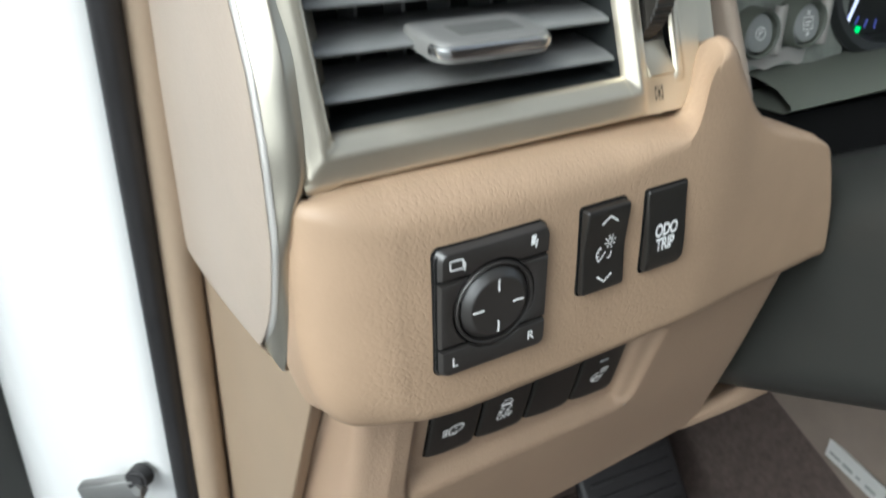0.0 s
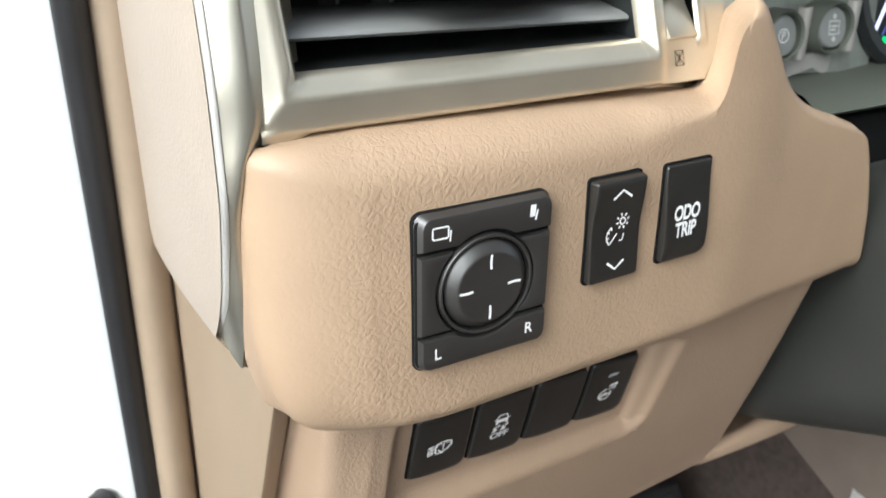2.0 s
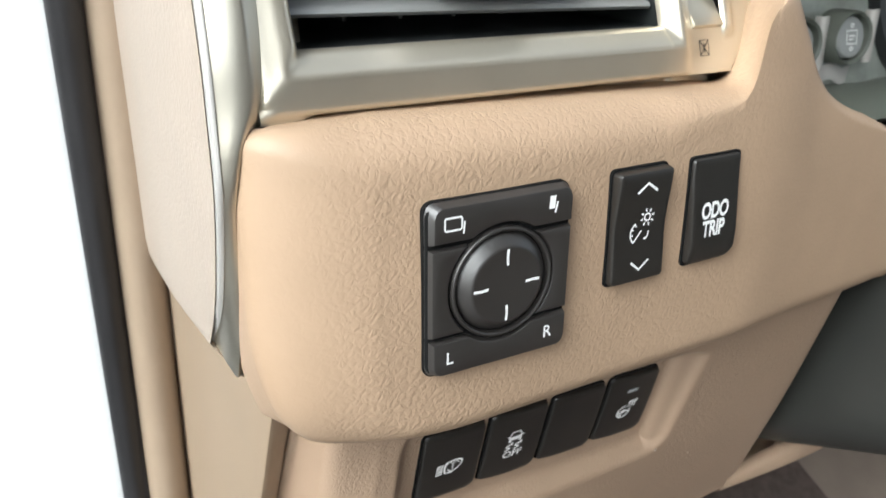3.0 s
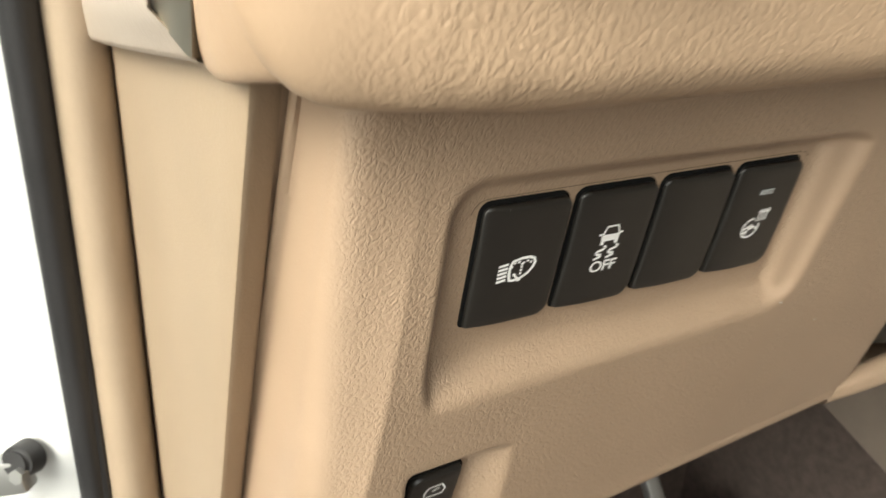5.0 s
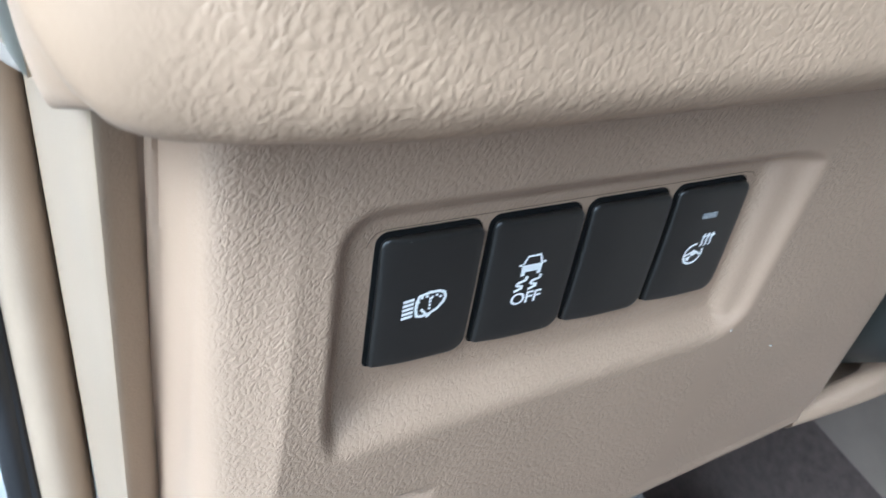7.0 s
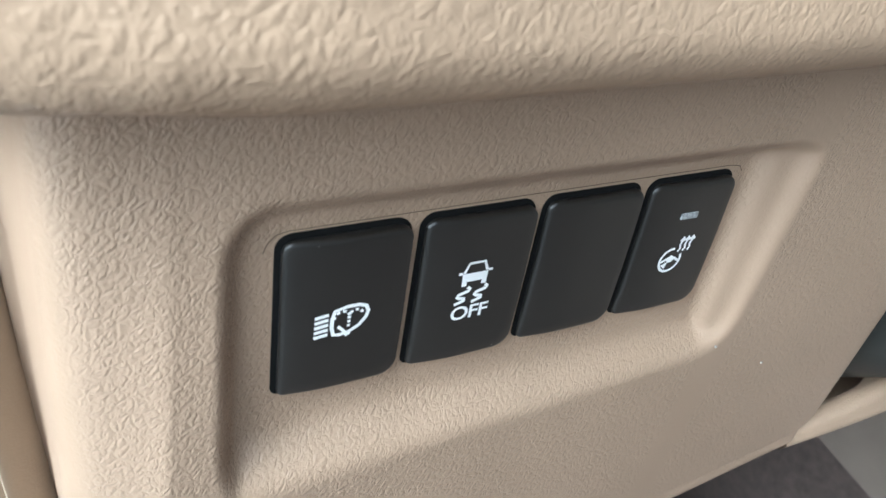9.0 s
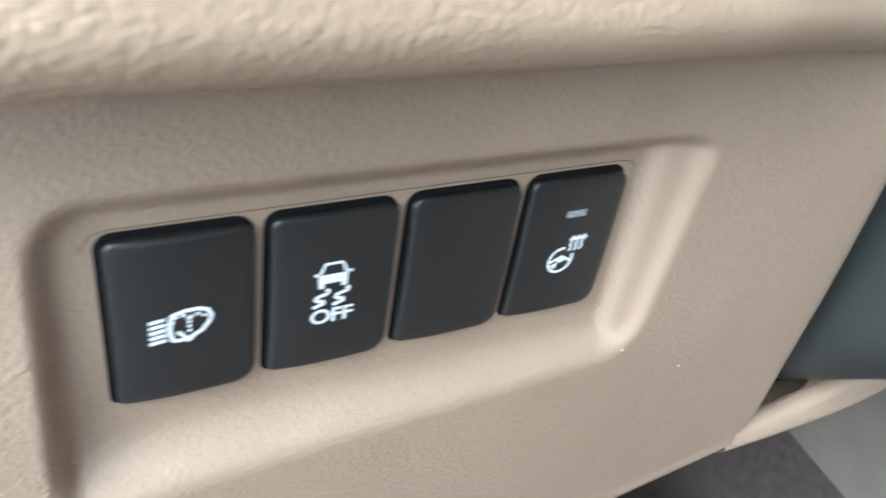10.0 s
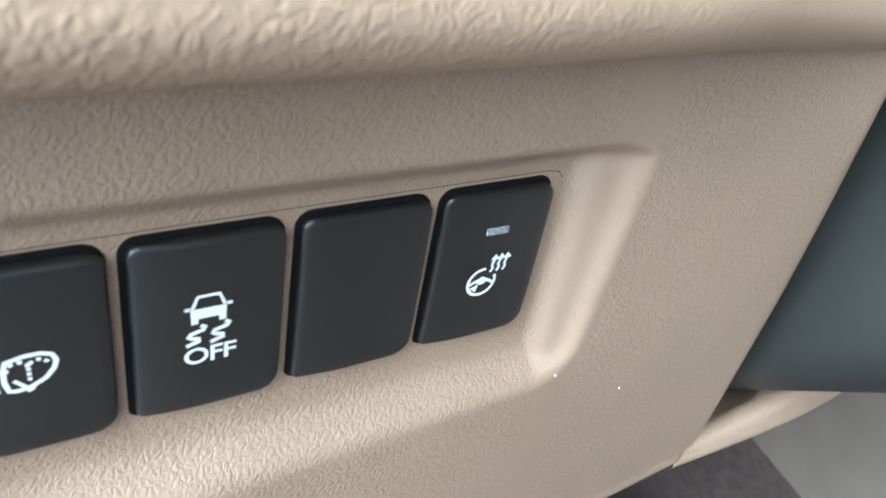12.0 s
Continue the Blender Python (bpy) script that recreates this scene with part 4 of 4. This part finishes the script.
# ---- side of the lower dash behind the knee panel ----
side_rows = []
for k in range(41):
    z = 0.86 + (1.083 - 0.86) * k / 40
    de = Vector((0.0606 + 0.036 * (z - 1), 0.2200 - 0.54 * (z - 1), z))
    gp = Vector((0.0490 + 0.008 * (z - 1), 0.3250 - 0.27 * (z - 1), z))
    row = [de + Vector((0.010, 0.012, 0)), de + Vector((0.0047, 0.0022, 0)), de + Vector((0.0016, 0.0012, 0)), de + Vector((0.0008, 0.0003, 0)), de + Vector((-0.0002, 0.0004, 0)), de + Vector((-0.0007, 0.0016, 0))]
    for i in range(1, 13):
        f = i / 12
        p = de + (gp - de) * f + Vector((-0.0007 - 0.0016 * math.sin(math.pi * f), 0.0016 * (1 - f), 0))
        row.append(p)
    row.append(gp + Vector((0.012, 0.006, 0)))
    side_rows.append(row)
part("side_panel", sheet(side_rows), M_SIDE, dash, "smooth tan side panel", 50)
return_rows = []
for k in range(41):
    z = 0.86 + (1.072 - 0.86) * k / 40
    dz = z - 1.0
    p, q = Vector((0.0612 + 0.037 * dz, 0.2212 - 0.52 * dz, z)), Vector((0.0671 + 0.039 * dz, 0.2270 - 0.60 * dz, z))
    return_rows.append([p + Vector((0.001, 0.006, 0)), p] + [p.lerp(q, i / 6) for i in range(1, 7)] + [q + Vector((0.004, 0.004, 0))])
part("side_return", sheet(return_rows), M_KNEE, dash, "narrow tan step beside the knee panel", 50)


# ---- pillar trim, door seal, white body ----
def tube(centre, rx, ry, z0, z1, n=22, m=30, bulge=0.0):
    rings = []
    for k in range(m + 1):
        z = z0 + (z1 - z0) * k / m
        c = centre(z)
        rings.append([(c[0] + rx * math.cos(2 * math.pi * i / n), c[1] + ry * math.sin(2 * math.pi * i / n), z) for i in range(n)])
    return loft(rings)


pillar = mesh_ob("pillar_trim", tube(lambda z: (0.0402 + 0.016 * (z - 1), 0.3245 - 0.235 * (z - 1)), 0.0088, 0.0125, 0.62, 1.45), M_PILLAR, sharp=60)
tagged(pillar, "rounded tan trim along the windscreen pillar", "pillar trim")
seal_bm = tube(lambda z: (0.0272 + 0.022 * (z - 1), 0.3245 - 0.26 * (z - 1)), 0.0056, 0.0085, 0.60, 1.47)
seal = mesh_ob("door_seal", seal_bm, M_RUBBER, sharp=60)
tagged(seal, "black rubber door seal along the door opening", "door seal")
part("seal_lip", tube(lambda z: (0.0308 + 0.022 * (z - 1), 0.3215 - 0.24 * (z - 1)), 0.0022, 0.0028, 0.60, 1.47, 10), M_RUBBER, seal)

jamb_rows = []
for k in range(31):
    z = 0.40 + (1.50 - 0.40) * k / 30
    bow = 0.010 * math.sin((z - 0.8) * 7)
    row = []
    for x, y in ((0.034, 0.365), (0.0265, 0.336), (0.0225, 0.327), (0.017, 0.327), (0.008, 0.336), (-0.005, 0.352), (-0.020, 0.372), (-0.036, 0.400), (-0.050, 0.440), (-0.058, 0.475), (-0.062, 0.500), (-0.066, 0.516), (-0.064, 0.53), (-0.05, 0.54), (0.0, 0.545)):
        f = smooth(0.0, -0.06, x)
        row.append((x + 0.022 * (z - 1) * (1 - f) - f * (0.012 * (1.0 - z) / 0.2 + bow * 0.2), y - 0.28 * (z - 1) * (1 - 0.6 * f), z))
    jamb_rows.append(row)
jamb = mesh_ob("body_pillar", sheet(jamb_rows), M_PAINT, sharp=60)
tagged(jamb, "white painted car body pillar inside the door opening", "car body", kind="structure")


# the door check with its bolt
def door_check():
    t = thing("door_check", (-0.01, 0.355, 0.895), "grey metal door check arm with a black bolt", "door check")
    part("arm", moved(box(-0.017, 0.017, -0.004, 0.004, -0.007, 0.007, 0.0015), Matrix.Translation((-0.0105, 0.3585, 0.9030)) @ Euler((0, radians(-14), radians(-30))).to_matrix().to_4x4()), M_METAL, t, "grey metal arm")
    bm = bmesh.new()
    bmesh.ops.create_cone(bm, cap_ends=True, segments=20, radius1=0.0068, radius2=0.0060, depth=0.010)
    bmesh.ops.bevel(bm, geom=[e for e in bm.edges if len(e.link_faces) == 2 and e.calc_face_angle() > 1], offset=0.0015, segments=3, affect="EDGES")
    bolt = part("bolt", moved(bm, Matrix.Translation((0.0035, 0.3515, 0.9115)) @ Euler((radians(78), 0, radians(-35))).to_matrix().to_4x4()), M_RUBBER, t, "black bolt head")
    bm = bmesh.new()
    bmesh.ops.create_cone(bm, cap_ends=True, segments=6, radius1=0.0030, radius2=0.0028, depth=0.004)
    part("hex", moved(bm, Matrix.Translation((0.0020, 0.3455, 0.9090)) @ Euler((radians(78), 0, radians(-35))).to_matrix().to_4x4()), M_METAL, bolt, "pale metal centre")


door_check()
bm = bmesh.new()
bmesh.ops.create_uvsphere(bm, u_segments=20, v_segments=12, radius=0.0055)
plug = mesh_ob("rubber_plug", moved(bm, Matrix.Translation((0.0245, 0.2950, 1.1300)) @ Euler((0, 0, radians(-40))).to_matrix().to_4x4() @ Matrix.Diagonal((0.7, 0.4, 1.1, 1))), M_METAL)
tagged(plug, "round grey plug in the white pillar beside the seal", "plug")

# the open door, seen at its hinge edge
door_t = thing("car_door", (-0.10, 0.60, 0.45), "open car door with a dark inner panel and a grey edge", "car door")
md = Matrix.Translation((-0.085, 0.60, 0.95)) @ Euler((0, 0, radians(-152))).to_matrix().to_4x4()
part("door_skin", moved(box(0.0, 1.0, -0.02, 0.0, -0.5, 0.35, 0.01), md), M_PAINT, door_t, "white outer skin")
part("inner_panel", moved(box(0.01, 0.98, 0.001, 0.05, -0.48, 0.33, 0.015), md), M_COLUMN, door_t, "dark inner panel")

# ---- steering column ----
col_rings = []
for k in range(15):
    y = 0.36 - 0.30 * k / 14
    zb = 0.9577 - 0.51 * (y - 0.2313)
    ring = []
    for px, pz in rounded(0.150, 0.112, (0.045, 0.030, 0.026, 0.026), 8):
        ring.append((0.350 + px, y + 0.15 * pz, zb + 0.056 + pz))
    col_rings.append(ring)
column = mesh_ob("steering_column_cover", loft(col_rings), M_COLUMN, sharp=60)
tagged(column, "dark grey plastic steering column cover", "column cover")



# ---- instrument cluster ----
def cluster():
    t = thing("instrument_cluster", (0.40, 0.29, 1.09), "dark instrument cluster with round grey buttons and a lit gauge needle", "instrument cluster")
    part("face", box(0.285, 0.62, 0.305, 0.312, 1.085, 1.23, 0.002), M_METER, t, "dark gauge face")
    part("lower_ledge", sheet([[(x0 + (0.63 - x0) * k / 20, y, z + 0.010 * (k / 20)) for k in range(21)] for x0, (y, z) in zip((0.330, 0.330, 0.327, 0.321, 0.318, 0.318, 0.318),  ((0.306, 1.0975), (0.290, 1.0968), (0.272, 1.0950), (0.257, 1.0915), (0.254, 1.0905), (0.258, 1.0880), (0.30, 1.086)))]), M_LEDGE, t, "dark grey ledge below the gauges", 60)

    plate = []
    for k in range(13):
        x = 0.296 + 0.104 * k / 12
        y = 0.2985 - 0.004 * math.sin(math.pi * k / 6) ** 2
        plate.append([(x, y + 0.006, 1.0975), (x, y, 1.0985), (x, y + 0.001, 1.118), (x, y + 0.003, 1.139), (x, y + 0.012, 1.142)])
    part("button_plate", sheet(plate), M_PLATE, t, "grey green plate round the buttons, glass glare in its colour", 60)

    def ring(x, z, r, y):
        n = 32
        prof = [(r * 1.0, 0.012), (r * 1.0, -0.002), (r * 0.93, -0.004), (r * 0.84, -0.003), (r * 0.80, 0.004), (r * 0.80, 0.012)]
        rings = [[(x + rr * math.cos(2 * math.pi * k / n), y + dy, z + rr * math.sin(2 * math.pi * k / n)) for k in range(n)] for rr, dy in prof]
        return sheet(rings, close=True)

    for x, z in ((0.3270, 1.1190), (0.3585, 1.1210)):
        # dark ring puts the crescent of shade at the flush button into colour
        rg = part("button_shade_ring", ring(x, z, 0.0125, 0.291), M_LEDGE, t, "dark grey ring for the crescent of shade at the button")
        # half cylinder added where a bright reflection stands beside the button
        bar = [[(x + 0.0165 + 0.0032 * math.cos(a), 0.2945 - 0.0045 * math.sin(a), z + dz) for a in [math.pi * k / 10 for k in range(11)]] for dz in (-0.012, -0.008, 0.0, 0.008, 0.012)]
        part("glint_post", sheet(bar), M_SILVER, t, "silver half post added for the bright reflection beside the button", 60)
        mm = axes((x, 0.2915, z), (1, 0, 0), (0, 0.15, 1))
        bt = part("button", key(mm, 17.0, 19.0, (8.4,) * 4, 3.0, 1.5, n=8), M_BUTTON, t, "round grey push button")
        if x < 0.34:
            lines = [circle(0, 0, 3.0), [(-0.9, -1.6), (-0.9, 1.7), (0.6, 1.7), (1.1, 0.9), (0.6, 0.1), (-0.9, 0.1)]]
        else:
            lines = [[(-3.2, -3.0), (3.2, -3.0), (3.2, 3.0), (-3.2, 3.0), (-3.2, -3.0)], [(-2, 0.6), (2, 0.6)], [(-2, -1), (1, -1)], circle(0, 5.2, 0.8), circle(0, -5.2, 0.8)]
        inked("symbol", strokes(mm, lines, 0.7, 3.05), M_WHITE, bt, "white symbol")
    part("bezel", sheet([[(0.300 + 0.095 * k / 12, 0.300 - 0.006 * math.sin(math.pi * k / 12), z + 0.002 * math.sin(k * 2.1)) for k in range(13)] for z in (1.100, 1.104, 1.108)]), M_SILVER, t, "silver lower strip")
    part("gauge_ring", ring(0.430, 1.150, 0.0560, 0.298), M_METER, t, "dark gauge ring")
    mm = axes((0.430, 0.3045, 1.150), (1, 0, 0), (0, 0, 1))
    for a in range(150, 275, 12):
        c, s = math.cos(radians(a)), math.sin(radians(a))
        inked("tick", strokes(mm, [[(c * 36, s * 36), (c * 41, s * 41)]], 0.9, 0.3), M_BLUE, t, "bluish scale mark")
    inked("needle", strokes(mm, [[(-31, -45), (-19, -9)]], 2.6, 4.0), M_NEEDLE, t, "white lit needle")
    inked("tell_tale", fill(mm, [[(-18, -43), (-13, -42), (-12, -39), (-16, -38)]], 1.0), M_GREEN, t, "green lit arrow")
    inked("tell_tale", fill(mm, [[(-110, 14), (-92, 14), (-92, 24), (-110, 24)]], 1.0), M_MAGENTA, t, "magenta lit lamp")


cluster()
hood_rows = []
for k in range(21):
    z = 1.107 + 0.103 * k / 20
    x, y = 0.2742 - 0.20 * (z - 1.100), 0.236 + 0.25 * (z - 1.1)
    hood_rows.append([(x - 0.004, y + 0.06, z), (x - 0.0045, y + 0.01, z), (x - 0.004, y + 0.003, z), (x - 0.001, y, z), (x + 0.003, y + 0.001, z), (x + 0.0055, y + 0.006, z), (x + 0.007, y + 0.06, z)])
part("meter_hood", sheet(hood_rows), M_TRIM, dash, "tan edge of the meter hood", 60)

# ---- footwell and the rest of the car body ----
def structure(name, bm, mat, label, category):
    return tagged(mesh_ob(name, bm, mat), label, category, kind="structure")


structure("ground", box(-400, 400, -400, 400, -0.2, 0.0), M_GROUND, "unseen dark grey ground, its tone set for the bounce light", "ground")
structure("floor", box(0.02, 1.45, -1.1, 0.80, 0.42, 0.46, 0.005), M_CARPET, "dark brown carpet on the car floor", "carpet")
rows = []
for k in range(25):
    z = 0.46 + 0.50 * k / 24
    rows.append([(0.05 + 0.60 * i / 20, 0.62 - 0.25 * (z - 0.46) ** 2 + 0.006 * noise.noise((i * 0.6, z * 12, 0)), z) for i in range(21)])
structure("wall_front", sheet(rows), M_CARPET, "dark brown carpet up the front of the footwell", "carpet")
structure("wall_side", box(0.055, 0.075, 0.34, 0.70, 0.42, 0.95, 0.005), M_CARPET, "dark side of the footwell", "trim panel")
rows = []
for k in range(25):
    z = 0.60 + 0.40 * k / 24
    front = min(0.70, 0.4178 + 2.5 * (z - 0.7142))
    rows.append([(0.572 + 0.03 * smooth(0.85, 1.0, z), front + (-0.25 - front) * i / 16, z) for i in range(17)])
console = mesh_ob("centre_console", sheet(rows), M_CONSOLE)
tagged(console, "brown plastic side of the centre console", "console")

structure("wall_tunnel", box(0.578, 0.60, -0.30, 0.70, 0.42, 0.95, 0.004), M_CARPET, "dark brown carpet on the transmission tunnel", "carpet")


# the pedal is assumed: only a dark rounded patch is known here
def pedal():
    t = thing("pedal", (0.462, 0.52, 0.50), "black pedal form assumed for a dark patch in the footwell", "pedal")
    tilt = Matrix.Translation((0.462, 0.485, 0.586)) @ Euler((radians(-38), 0, 0)).to_matrix().to_4x4()
    pad = part("pad", moved(box(-0.062, 0.062, -0.008, 0.008, -0.048, 0.048, 0.007, 3), tilt), M_RUBBER, t, "black ribbed rubber pad")
    for k in range(6):
        part("rib", moved(box(-0.050, 0.050, -0.0105, -0.007, -0.036 + 0.0145 * k - 0.002, -0.036 + 0.0145 * k + 0.002, 0.001), tilt), M_RUBBER, pad)
    part("arm", moved(box(-0.008, 0.008, 0.006, 0.018, -0.04, 0.30, 0.003), tilt), M_METAL, t, "grey metal arm")


pedal()

# foil label on the console
mm = axes((0.5690, 0.330, 0.7050), (-0.12, -1, -0.06), (0.0, -0.06, 1))
tag = thing("foil_label", mm.translation, "silver foil label with dark print on brown console", "label")
part("foil", key(mm, 75.0, 20.0, (2.0,) * 4, 0.4, 0.2), M_ALU, tag)
for k, (a, c, w) in enumerate(((-33, -29, 4), (-25, -12, 3), (-9, 3, 4), (7, 12, 3), (18, 30, 4))):
    inked("print_bar", strokes(mm, [[(a, -3), (c, -3)]], w, 0.45), M_BUTTON, tag, "grey bar")

# unseen walls and ceiling, added to close the cabin and shape its light
structure("wall_right", box(1.45, 1.50, -1.1, 0.85, 0.42, 1.05), M_CONSOLE, "unseen wall added to close the far side", "wall")
structure("wall_rear", box(-0.05, 1.50, -1.15, -1.10, 0.42, 1.72), M_CONSOLE, "unseen brown wall added behind for darker reflections", "wall")
structure("ceiling", box(-0.02, 1.50, -1.15, -0.22, 1.70, 1.74), M_LINING, "unseen cloth ceiling added to shape the light from above", "headlining")
structure("bulkhead", box(0.05, 1.45, 0.64, 0.70, 0.42, 1.10), M_CARPET, "dark bulkhead behind the dash", "wall")
part("top_pad", box(0.056, 1.42, 0.205, 0.80, 1.212, 1.235, 0.008), M_LEATHER, dash)
# two solid black blocks, added so that gaps in the dash look shaded
part("column_shade_block", box(0.2700, 0.60, 0.262, 0.42, 0.9340, 1.0855), M_PIT, dash, "black block for the shade round the steering column")
part("dash_shade_block", box(0.062, 0.265, 0.262, 0.40, 0.98, 1.21), M_PIT, dash, "black block for the shade inside the dash")
